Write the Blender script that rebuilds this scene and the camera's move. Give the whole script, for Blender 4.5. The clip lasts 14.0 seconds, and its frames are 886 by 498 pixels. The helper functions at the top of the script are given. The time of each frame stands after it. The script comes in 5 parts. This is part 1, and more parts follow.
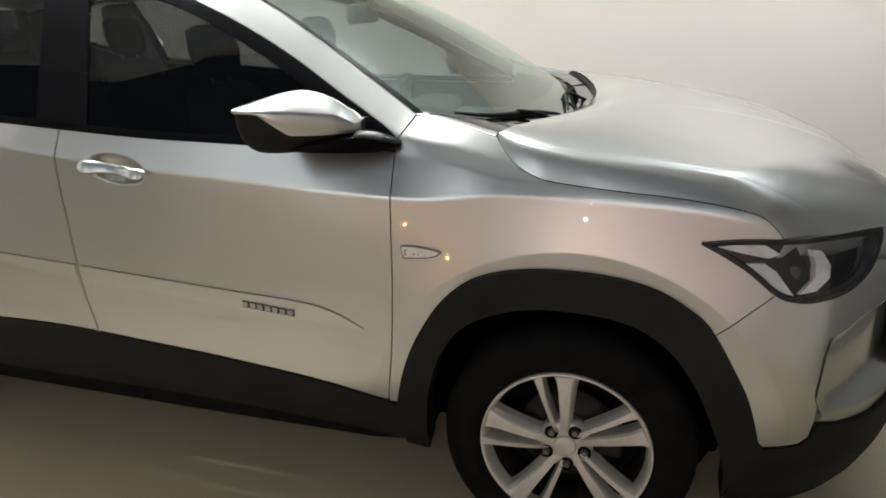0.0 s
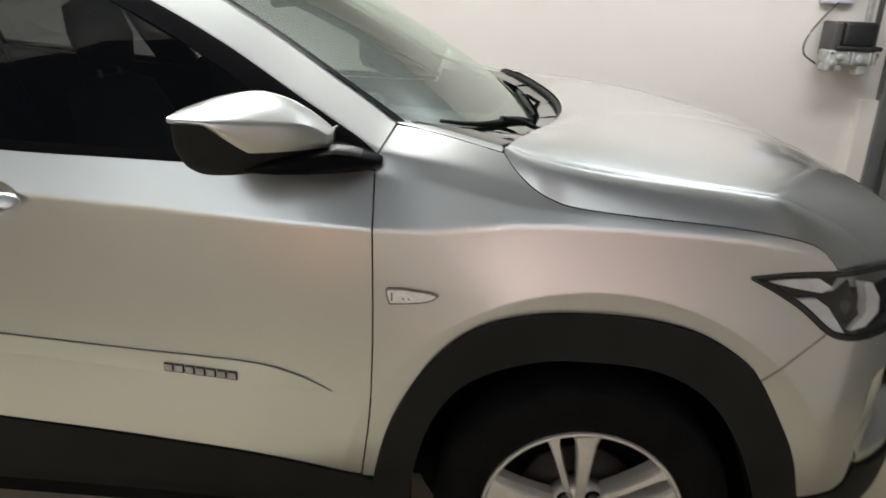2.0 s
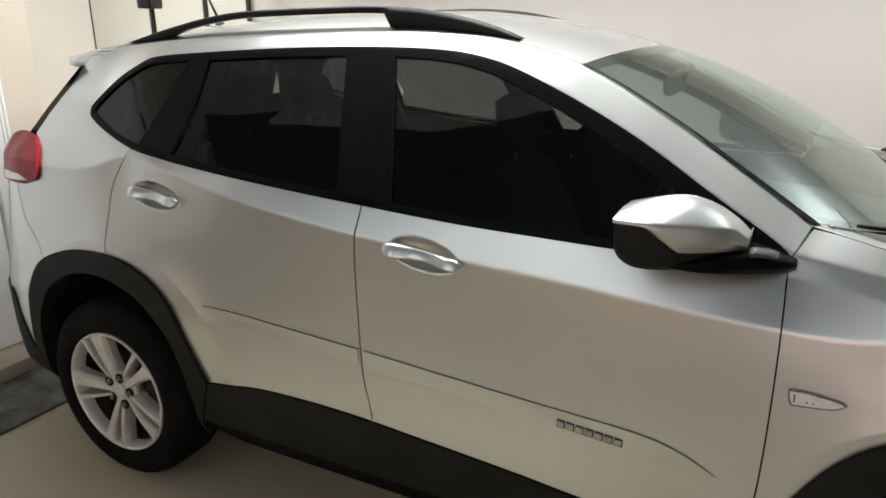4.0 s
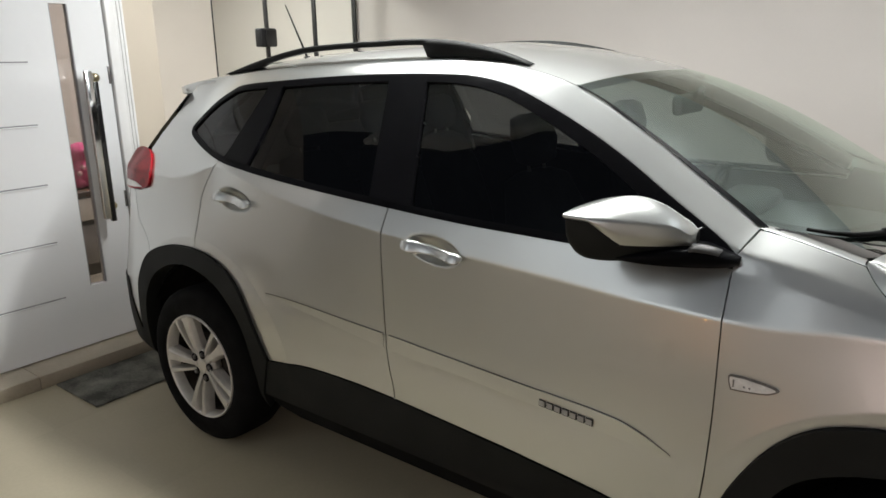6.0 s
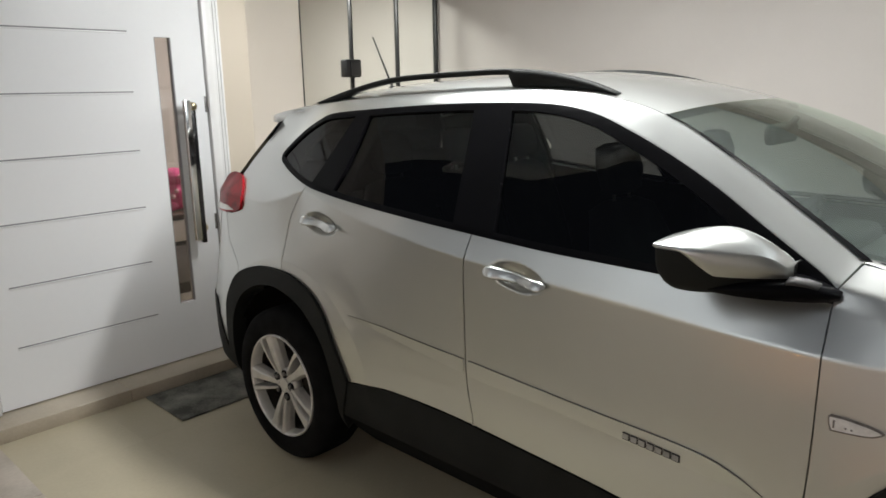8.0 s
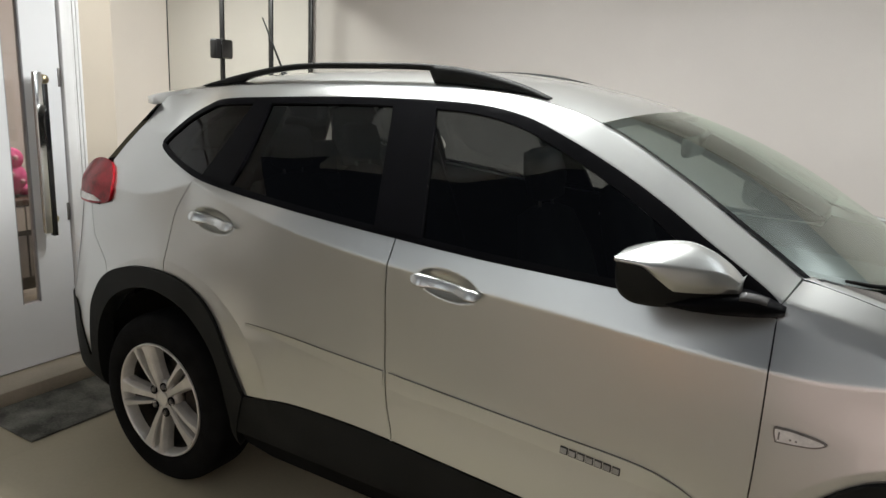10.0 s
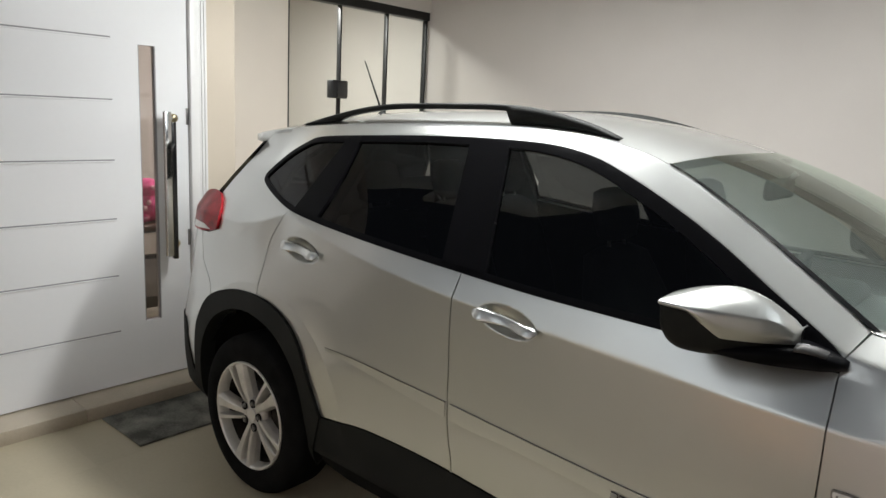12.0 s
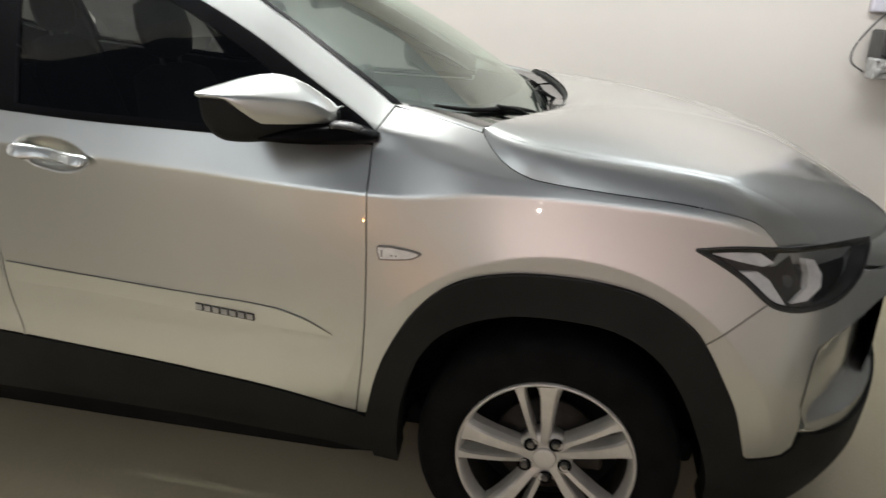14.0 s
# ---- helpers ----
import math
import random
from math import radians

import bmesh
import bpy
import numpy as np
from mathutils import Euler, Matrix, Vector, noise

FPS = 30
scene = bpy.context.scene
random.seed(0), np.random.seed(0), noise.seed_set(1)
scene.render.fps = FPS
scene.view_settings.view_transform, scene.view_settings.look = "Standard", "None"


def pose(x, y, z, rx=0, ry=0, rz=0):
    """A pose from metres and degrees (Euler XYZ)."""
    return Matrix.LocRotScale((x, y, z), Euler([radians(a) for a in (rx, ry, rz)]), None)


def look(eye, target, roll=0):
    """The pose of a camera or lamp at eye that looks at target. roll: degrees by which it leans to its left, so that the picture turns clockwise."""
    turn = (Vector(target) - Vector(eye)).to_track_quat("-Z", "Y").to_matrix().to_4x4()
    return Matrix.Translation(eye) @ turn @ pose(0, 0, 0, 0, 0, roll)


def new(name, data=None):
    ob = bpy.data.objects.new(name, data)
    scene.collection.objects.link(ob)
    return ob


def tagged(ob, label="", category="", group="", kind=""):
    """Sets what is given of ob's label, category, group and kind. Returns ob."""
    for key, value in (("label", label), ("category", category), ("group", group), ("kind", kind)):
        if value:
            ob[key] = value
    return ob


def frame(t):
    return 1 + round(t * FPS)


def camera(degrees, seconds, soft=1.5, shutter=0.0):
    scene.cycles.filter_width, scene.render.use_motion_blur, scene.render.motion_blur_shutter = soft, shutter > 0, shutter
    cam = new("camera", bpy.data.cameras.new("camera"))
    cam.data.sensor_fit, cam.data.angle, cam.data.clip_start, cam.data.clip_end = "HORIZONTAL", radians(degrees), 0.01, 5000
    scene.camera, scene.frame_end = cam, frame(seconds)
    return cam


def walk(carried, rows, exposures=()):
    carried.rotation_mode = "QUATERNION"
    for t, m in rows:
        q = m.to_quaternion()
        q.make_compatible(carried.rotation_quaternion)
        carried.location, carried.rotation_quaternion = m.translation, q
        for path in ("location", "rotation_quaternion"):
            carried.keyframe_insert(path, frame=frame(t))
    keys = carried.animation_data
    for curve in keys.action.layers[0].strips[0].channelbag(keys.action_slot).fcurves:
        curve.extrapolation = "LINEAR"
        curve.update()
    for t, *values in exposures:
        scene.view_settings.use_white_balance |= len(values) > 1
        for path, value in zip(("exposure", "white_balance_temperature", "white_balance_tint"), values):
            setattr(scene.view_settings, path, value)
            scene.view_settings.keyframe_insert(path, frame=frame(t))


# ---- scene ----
cam = camera(64.0, 14.0, shutter=0.3)
PATH = [
    (0, (0.158, -1.606, 1.482), (-0.381, 0.196, 0.805), -1.1),
    (0.5, (0.021, -1.518, 1.472), (-0.27, 0.361, 0.852), -0.2),
    (1, (-0.146, -1.478, 1.472), (-0.202, 0.401, 0.79), 0.3),
    (1.5, (-0.214, -1.434, 1.459), (-0.233, 0.429, 0.731), 1.2),
    (2, (-0.253, -1.307, 1.459), (-0.364, 0.564, 0.763), 1.8),
    (2.5, (-0.345, -1.206, 1.475), (-0.634, 0.679, 0.875), 1.9),
    (3, (-0.526, -1.182, 1.573), (-1.085, 0.628, 0.932), 1.6),
    (3.5, (-0.548, -1.312, 1.609), (-1.325, 0.421, 0.981), 0.3),
    (4, (-0.503, -1.486, 1.61), (-1.358, 0.214, 0.994), -0.0),
    (4.2, (-0.474, -1.534, 1.61), (-1.35, 0.154, 0.99), 0.1),
    (6.3, (-0.037, -1.573, 1.586), (-1.261, -0.07, 1.095), -1.0),
    (6.5, (-0.043, -1.594, 1.602), (-1.299, -0.109, 1.137), -0.9),
    (7, (-0.081, -1.599, 1.588), (-1.415, -0.18, 1.132), -0.8),
    (7.5, (-0.08, -1.613, 1.587), (-1.453, -0.23, 1.134), -0.9),
    (8, (-0.075, -1.599, 1.586), (-1.411, -0.178, 1.143), -1.0),
    (8.5, (-0.152, -1.599, 1.588), (-1.326, -0.044, 1.137), -1.3),
    (8.7, (-0.199, -1.612, 1.584), (-1.311, -0.013, 1.129), -1.4),
    (10.8, (-0.385, -1.642, 1.611), (-1.344, 0.053, 1.156), 3.7),
    (11, (-0.368, -1.632, 1.621), (-1.443, -0.002, 1.187), 4.0),
    (11.5, (-0.28, -1.61, 1.625), (-1.515, -0.089, 1.221), 4.1),
    (12, (-0.187, -1.575, 1.612), (-1.467, -0.086, 1.234), 2.9),
    (12.5, (-0.13, -1.553, 1.597), (-1.323, -0.014, 1.137), 1.1),
    (13, (-0.09, -1.517, 1.525), (-0.955, 0.163, 0.872), 1.2),
    (13.5, (-0.06, -1.495, 1.469), (-0.628, 0.299, 0.793), 1.9),
    (14, (-0.001, -1.529, 1.449), (-0.337, 0.322, 0.769), 2.1),
]
walk(cam, [(t, look(eye, target, roll)) for t, eye, target, roll in PATH],
     exposures=[(0.0, 0.32), (2.0, 0.36), (3.0, 0.12), (4.0, 0.17), (6.5, -0.19), (8.5, -0.19), (11.5, -0.15), (12.0, -0.16), (12.5, -0.14), (13.0, 0.24), (13.5, 0.34), (14.0, 0.35)])

# ---- light and exposure ----
world = bpy.data.worlds.new("world")
scene.world = world
world.use_nodes = True
world.node_tree.nodes["Background"].inputs[0].default_value = (0.5, 0.56, 0.7, 1)
world.node_tree.nodes["Background"].inputs[1].default_value = 0.09


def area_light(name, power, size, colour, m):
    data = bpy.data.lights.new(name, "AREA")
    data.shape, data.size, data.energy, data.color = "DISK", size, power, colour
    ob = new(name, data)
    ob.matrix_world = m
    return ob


# Lamps are out of view; the third is added fill washing the far wall.
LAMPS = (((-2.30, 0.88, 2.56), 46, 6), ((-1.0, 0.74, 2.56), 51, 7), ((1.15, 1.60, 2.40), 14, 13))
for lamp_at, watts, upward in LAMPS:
    # Third lamp's light faces the wall only, so the hood does not mirror it.
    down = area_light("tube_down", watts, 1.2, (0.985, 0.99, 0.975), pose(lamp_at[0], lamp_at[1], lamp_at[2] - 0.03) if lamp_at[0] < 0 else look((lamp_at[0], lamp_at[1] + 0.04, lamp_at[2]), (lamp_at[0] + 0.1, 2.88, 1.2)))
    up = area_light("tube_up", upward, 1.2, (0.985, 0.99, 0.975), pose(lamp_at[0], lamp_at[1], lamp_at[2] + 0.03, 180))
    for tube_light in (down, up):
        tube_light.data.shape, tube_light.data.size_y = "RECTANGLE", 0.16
# Added unseen fill: lights the yard walls and driveway that the car mirrors.
EAVE = (-1.55, -0.62, 2.66)
eave_fill_light = area_light("eave_fill", 190, 3.2, (0.985, 0.99, 0.975), look(EAVE, (-1.55, -4.4, 3.0)))
eave_fill_light.data.shape, eave_fill_light.data.size_y = "RECTANGLE", 0.12
eave_fill_light.data.spread = math.radians(135)
# Unseen lamp added to light the room behind the glass.
area_light("unseen_room_light", 66, 0.30, (1.0, 0.985, 0.97), pose(-4.85, 1.5, 2.62))


# ---- materials ----
def mat(name, colour, rough=0.5, metal=0.0, coat=0.0, scale=8.0, vary=0.06, fine=120.0, bump=0.0, colour2=None, spec=0.5, rvary=1.0):
    """A principled surface whose colour and roughness vary at two scales, with a fine bump."""
    m = bpy.data.materials.new(name)
    m.use_nodes = True
    nt = m.node_tree
    b = nt.nodes["Principled BSDF"]
    b.inputs["Roughness"].default_value, b.inputs["Metallic"].default_value = rough, metal
    b.inputs["Coat Weight"].default_value, b.inputs["Coat Roughness"].default_value = coat, 0.03
    b.inputs["Specular IOR Level"].default_value = spec
    tc = nt.nodes.new("ShaderNodeTexCoord")
    big, small = nt.nodes.new("ShaderNodeTexNoise"), nt.nodes.new("ShaderNodeTexNoise")
    for node, s, d in ((big, scale, 5), (small, fine, 3)):
        node.inputs["Scale"].default_value, node.inputs["Detail"].default_value = s, d
        nt.links.new(tc.outputs["Object"], node.inputs["Vector"])
    mix = nt.nodes.new("ShaderNodeMix")
    mix.data_type = "RGBA"
    c2 = colour2 or tuple(c * (1 - 2.2 * vary) for c in colour)
    mix.inputs[6].default_value, mix.inputs[7].default_value = (*colour, 1), (*c2, 1)
    ramp = nt.nodes.new("ShaderNodeMapRange")
    ramp.inputs[1].default_value, ramp.inputs[2].default_value = 0.35, 0.7
    add = nt.nodes.new("ShaderNodeMath")
    add.operation = "MULTIPLY_ADD"
    add.inputs[1].default_value = 0.3
    nt.links.new(small.outputs["Fac"], add.inputs[0])
    nt.links.new(big.outputs["Fac"], add.inputs[2])
    sub = nt.nodes.new("ShaderNodeMath")
    sub.operation = "SUBTRACT"
    sub.inputs[1].default_value = 0.15
    nt.links.new(add.outputs[0], sub.inputs[0])
    nt.links.new(sub.outputs[0], ramp.inputs[0])
    nt.links.new(ramp.outputs[0], mix.inputs[0])
    nt.links.new(mix.outputs[2], b.inputs["Base Color"])
    rr = nt.nodes.new("ShaderNodeMapRange")
    rr.inputs[3].default_value, rr.inputs[4].default_value = rough * (1 - 0.12 * rvary), min(1, rough * (1 + 0.15 * rvary))
    nt.links.new(big.outputs["Fac"], rr.inputs[0])
    nt.links.new(rr.outputs[0], b.inputs["Roughness"])
    if bump:
        bm = nt.nodes.new("ShaderNodeBump")
        bm.inputs["Strength"].default_value, bm.inputs["Distance"].default_value = bump, 0.004
        nt.links.new(small.outputs["Fac"], bm.inputs["Height"])
        nt.links.new(bm.outputs[0], b.inputs["Normal"])
    return m


def glass(name, tint, gloss=(1.0, 1.0, 1.0), rough=0.02, r0=0.055):
    """Thin glass: tinted pass-through with a clear reflection that grows at glancing angles."""
    m = bpy.data.materials.new(name)
    m.use_nodes = True
    nt = m.node_tree
    nt.nodes.remove(nt.nodes["Principled BSDF"])
    out = nt.nodes["Material Output"]
    t, g, x, f, w, p = (nt.nodes.new("ShaderNode" + n) for n in ("BsdfTransparent", "BsdfGlossy", "MixShader", "LayerWeight", "Math", "Math"))
    t.inputs[0].default_value = (*tint, 1)
    g.inputs[0].default_value = (*gloss, 1)
    g.inputs["Roughness"].default_value = rough
    f.inputs[0].default_value = 0.5
    w.operation, p.operation = "POWER", "MULTIPLY_ADD"
    w.inputs[1].default_value, p.inputs[1].default_value, p.inputs[2].default_value = 5, 1 - r0, r0
    nt.links.new(f.outputs["Facing"], w.inputs[0])
    nt.links.new(w.outputs[0], p.inputs[0])
    nt.links.new(p.outputs[0], x.inputs[0])
    nt.links.new(t.outputs[0], x.inputs[1])
    nt.links.new(g.outputs[0], x.inputs[2])
    nt.links.new(x.outputs[0], out.inputs[0])
    return m


def glow(name, colour, strength):
    m = bpy.data.materials.new(name)
    m.use_nodes = True
    b = m.node_tree.nodes["Principled BSDF"]
    b.inputs["Emission Color"].default_value, b.inputs["Emission Strength"].default_value = (*colour, 1), strength
    return m


PAINT = mat("silver_paint", (0.632, 0.642, 0.622), 0.30, 0.90, 1.0, 3, 0.015, 900, 0.0, rvary=0.3)
BLACK = mat("black_plastic", (0.013, 0.014, 0.013), 0.6, 0, 0, 6, 0.12, 500, 0.25, spec=0.2)
GLOSSBLACK = mat("gloss_black", (0.008, 0.008, 0.009), 0.16, 0, 0.6, 10, 0.05, 200)
COWL = mat("cowl_plastic", (0.012, 0.012, 0.013), 0.22, 0, 0.9, 10, 0.1, 300, 0.02)
TRIM = mat("window_trim_black", (0.004, 0.004, 0.005), 0.34, 0, 0, 10, 0.1, 300, 0.03, spec=0.06)
SEAMSHADE = mat("seam_shadow_grey", (0.10, 0.095, 0.088), 0.6, 0, 0, 10, 0.1, 100)
DARK = mat("underbody_black", (0.010, 0.010, 0.010), 0.9, 0, 0, 6, 0.2, 60, 0.2, spec=0.1)
RUBBER = mat("tyre_rubber", (0.009, 0.009, 0.009), 0.8, 0, 0, 12, 0.2, 250, 0.3, spec=0.06)
ALLOY = mat("alloy_silver", (0.68, 0.66, 0.62), 0.36, 0.45, 0.3, 14, 0.08, 160, 0.02)
CHROME = mat("chrome", (0.85, 0.85, 0.85), 0.1, 1.0, 0, 20, 0.03, 200)
DISC = mat("brake_iron", (0.035, 0.028, 0.022), 0.6, 0.3, 0, 30, 0.3, 200, 0.1)
STEEL = mat("brake_steel", (0.25, 0.24, 0.23), 0.45, 0.9, 0, 30, 0.2, 200, 0.1)
TINT = glass("tinted_glass", (0.37, 0.38, 0.38), r0=0.045)
TINTDARK = glass("dark_tinted_glass", (0.21, 0.22, 0.22), r0=0.045)
SCREEN = glass("windshield_glass", (0.66, 0.77, 0.70), (0.92, 1.0, 0.94), 0.04, r0=0.30)
STRIP = glass("grey_glass", (0.76, 0.73, 0.72), r0=0.06)
CLEAR = glass("clear_glass", (0.90, 0.92, 0.90))
LENS = glass("lamp_lens", (0.86, 0.88, 0.90))
REDLENS = mat("red_lens", (0.34, 0.004, 0.012), 0.30, 0, 0.25, 20, 0.25, 80, spec=0.2)
WHITELENS = mat("white_lens", (0.92, 0.90, 0.88), 0.3, 0, 1.0, 30, 0.1, 120)
SEAT = mat("seat_fabric", (0.009, 0.0095, 0.010), 0.85, 0, 0, 8, 0.2, 220, 0.4, spec=0.2)
DASH = mat("dashboard_plastic", (0.055, 0.058, 0.056), 0.7, 0, 0, 8, 0.1, 320, 0.3)
DASHDARK = mat("dark_cabin_trim", (0.022, 0.022, 0.022), 0.8, 0, 0, 8, 0.1, 320, 0.2, spec=0.2)
LINER = mat("headliner", (0.30, 0.29, 0.27), 0.95, 0, 0, 8, 0.08, 300, 0.2)
WALL = mat("cream_wall_paint", (0.64, 0.60, 0.56), 0.75, 0, 0, 1.3, 0.03, 160, 0.12)
PALEWALL = mat("pale_wall_paint", (0.80, 0.73, 0.64), 0.7, 0, 0, 1.3, 0.03, 160, 0.12)
BEIGE = mat("beige_wall_paint", (0.62, 0.55, 0.45), 0.75, 0, 0, 1.3, 0.03, 160, 0.12)
# Unseen yard tones, picked for the reflections they give in the car paint.
YARD = mat("driveway_concrete", (0.32, 0.29, 0.24), 0.8, 0, 0, 2.5, 0.15, 60, 0.2)
TAUPE = mat("taupe_wall_paint", (0.24, 0.21, 0.18), 0.8, 0, 0, 1.3, 0.06, 160, 0.12)
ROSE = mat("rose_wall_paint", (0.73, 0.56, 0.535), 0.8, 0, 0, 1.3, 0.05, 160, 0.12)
# Near-black tone of an unseen wall, darkening what the door's upper strip reflects.
REFLECTDARK = mat("reflected_dark_tone", (0.105, 0.088, 0.086), 0.8, 0, 0, 1.3, 0.06, 160, 0.12)
CEIL = mat("ceiling_paint", (0.69, 0.735, 0.785), 0.8, 0, 0, 1.0, 0.03, 140, 0.08)
GROUT = mat("beige_grout", (0.30, 0.27, 0.21), 0.8, 0, 0, 4, 0.1, 80, 0.1)
FLOOR = mat("beige_porcelain", (0.465, 0.41, 0.29), 0.42, 0, 0.0, 1.6, 0.06, 60, 0.02)
BORDER = mat("pink_beige_stone", (0.50, 0.44, 0.37), 0.4, 0, 0, 5, 0.12, 60, 0.05)
STEP = mat("step_stone", (0.46, 0.40, 0.31), 0.35, 0, 0, 3, 0.1, 70, 0.04)
WOOD = mat("brown_wood", (0.09, 0.045, 0.02), 0.5, 0, 0, 12, 0.3, 120, 0.15)
WHITE = mat("white_lacquer", (0.82, 0.83, 0.84), 0.24, 0, 0.25, 1.0, 0.012, 40, 0.0)
WHITEFRAME = mat("white_frame_paint", (0.80, 0.80, 0.79), 0.35, 0, 0, 3, 0.03, 90, 0.03)
GROOVE = mat("groove_grey", (0.30, 0.30, 0.31), 0.6, 0, 0, 10, 0.1, 100)
BRASS = mat("brass", (0.42, 0.36, 0.24), 0.3, 1.0, 0, 30, 0.1, 150)
MAT = mat("doormat_grey", (0.055, 0.056, 0.046), 0.9, 0, 0, 6.5, 0.25, 90, 0.3, colour2=(0.24, 0.235, 0.205))
GATE = mat("grey_gate_paint", (0.125, 0.126, 0.125), 0.5, 0.1, 0, 4, 0.12, 140, 0.08)
GATEDARK = mat("dark_gate_steel", (0.06, 0.061, 0.06), 0.5, 0.2, 0, 6, 0.15, 120, 0.1)
ALU = mat("cast_aluminium", (0.50, 0.50, 0.49), 0.55, 0.5, 0, 30, 0.15, 180, 0.15)
MOTORBLACK = mat("motor_black", (0.012, 0.012, 0.013), 0.45, 0, 0, 10, 0.1, 180, 0.1)
MOTORGREY = mat("motor_grey", (0.06, 0.058, 0.056), 0.5, 0, 0, 10, 0.1, 180, 0.1)
PROFILE = mat("black_aluminium", (0.012, 0.012, 0.012), 0.4, 0.3, 0, 10, 0.1, 150)
PINK = mat("pink_plush", (0.75, 0.12, 0.30), 0.9, 0, 0, 30, 0.15, 200, 0.5)
SPOT = mat("pale_pink_plush", (0.80, 0.45, 0.52), 0.9, 0, 0, 30, 0.1, 200, 0.4)
BROWN = mat("dark_brown_wood", (0.07, 0.035, 0.02), 0.5, 0, 0, 10, 0.2, 100, 0.1)
PALE = mat("pale_lilac_plastic", (0.62, 0.60, 0.68), 0.5, 0, 0, 10, 0.05, 100)
WARMGLOW = glow("warm_bulb", (1.0, 0.40, 0.10), 480.0)
COOLGLOW = glow("white_bulb", (1.0, 0.92, 0.85), 330.0)


# ---- mesh helpers ----
def part(name, geo, material, parent=None, label="", smooth=True):
    """Links vertices and faces as one mesh object."""
    verts, faces = geo[:2]
    me = bpy.data.meshes.new(name)
    me.from_pydata([tuple(v) for v in verts], [], faces)
    me.materials.append(material)
    if smooth:
        me.polygons.foreach_set("use_smooth", [True] * len(me.polygons))
    me.update()
    if len(geo) > 2:
        me.normals_split_custom_set_from_vertices([tuple(q) for q in geo[2]])
    ob = new(name, me)
    if parent:
        ob.parent = parent
    if label:
        ob["label"] = label
    return ob


def thing(name, label, category, group="", kind="", at=(0, 0, 0)):
    ob = new(name)
    ob.location = at
    ob.empty_display_size = 0.1
    return tagged(ob, label, category, group, kind)


def take(bm):
    bm.verts.index_update()
    geo = ([v.co.copy() for v in bm.verts], [[v.index for v in f.verts] for f in bm.faces])
    bm.free()
    return geo


def rbox(x0, x1, y0, y1, z0, z1, r=0.004, seg=2):
    """A box with rounded edges."""
    bm = bmesh.new()
    bmesh.ops.create_cube(bm, size=1)
    for v in bm.verts:
        v.co = Vector((x0 + (v.co.x + 0.5) * (x1 - x0), y0 + (v.co.y + 0.5) * (y1 - y0), z0 + (v.co.z + 0.5) * (z1 - z0)))
    if r:
        bmesh.ops.bevel(bm, geom=bm.edges[:], offset=r, segments=seg, affect="EDGES", profile=0.5)
    return take(bm)


def joined(*geos):
    verts, faces = [], []
    for v, f in geos:
        n = len(verts)
        verts += list(v)
        faces += [[i + n for i in q] for q in f]
    return verts, faces


def moved(geo, m):
    return [m @ Vector(v) for v in geo[0]], geo[1]


def grid(rows, close=False):
    """A sheet through rows of equally many points; close joins each row's end to its start."""
    n, verts, faces = len(rows[0]), [p for r in rows for p in r], []
    for i in range(len(rows) - 1):
        for j in range(n if close else n - 1):
            k = (j + 1) % n
            faces.append([i * n + j, i * n + k, (i + 1) * n + k, (i + 1) * n + j])
    return verts, faces


def solid_loft(rows):
    """Closed rings lofted into a body with capped ends."""
    v, f = grid(rows, True)
    n = len(rows[0])
    f.append(list(range(n))[::-1])
    f.append([len(v) - n + i for i in range(n)])
    return v, f


def lathe(profile, seg=48, closed=False):
    """Turns (radius, y) points about the y axis."""
    pts = profile + profile[:1] if closed else profile
    rows = [[Vector((r * math.cos(2 * math.pi * i / seg), y, r * math.sin(2 * math.pi * i / seg))) for i in range(seg)] for r, y in pts]
    return grid(rows, True)


def tube(path, r, seg=8):
    """A round bar along a path; r may be a list."""
    path = [Vector(p) for p in path]
    rows = []
    for i, p in enumerate(path):
        d = (path[min(i + 1, len(path) - 1)] - path[max(i - 1, 0)]).normalized()
        up = Vector((0, 0, 1)) if abs(d.z) < 0.9 else Vector((1, 0, 0))
        a = d.cross(up).normalized()
        b = a.cross(d)
        rad = r[i] if isinstance(r, (list, tuple)) else r
        rows.append([p + rad * (a * math.cos(2 * math.pi * k / seg) + b * math.sin(2 * math.pi * k / seg)) for k in range(seg)])
    return solid_loft(rows)


def smooth_line(pts, n=6, closed=False):
    """Catmull-Rom through the points."""
    pts = [np.array(p, float) for p in pts]
    out, m = [], len(pts)
    for i in range(m if closed else m - 1):
        p1, p2 = pts[i], pts[(i + 1) % m]
        p0 = pts[i - 1] if i > 0 or closed else 2 * p1 - p2
        p3 = pts[(i + 2) % m] if i + 2 < m or closed else 2 * p2 - p1
        for k in range(n):
            t = k / n
            out.append(0.5 * (2 * p1 + (p2 - p0) * t + (2 * p0 - 5 * p1 + 4 * p2 - p3) * t * t + (3 * p1 - p0 - 3 * p2 + p3) * t ** 3))
    if not closed:
        out.append(pts[-1])
    return [tuple(p) for p in out]


# ---- the shape of the car's flank: y as a function of x and z ----
CY = 0.915   # the car's middle plane
CELL = 0.005
GX, GZ = np.arange(-3.42, 1.0001, CELL), np.arange(0.12, 1.6601, CELL)


def blur(a, sigma, axis):
    n = int(3 * sigma) + 1
    k = np.exp(-0.5 * (np.arange(-n, n + 1) / sigma) ** 2)
    k /= k.sum()
    pad = [(0, 0)] * a.ndim
    pad[axis] = (n, n)
    b = np.pad(a, pad, mode="reflect", reflect_type="odd")
    return np.apply_along_axis(lambda q: np.convolve(q, k, "valid"), axis, b)


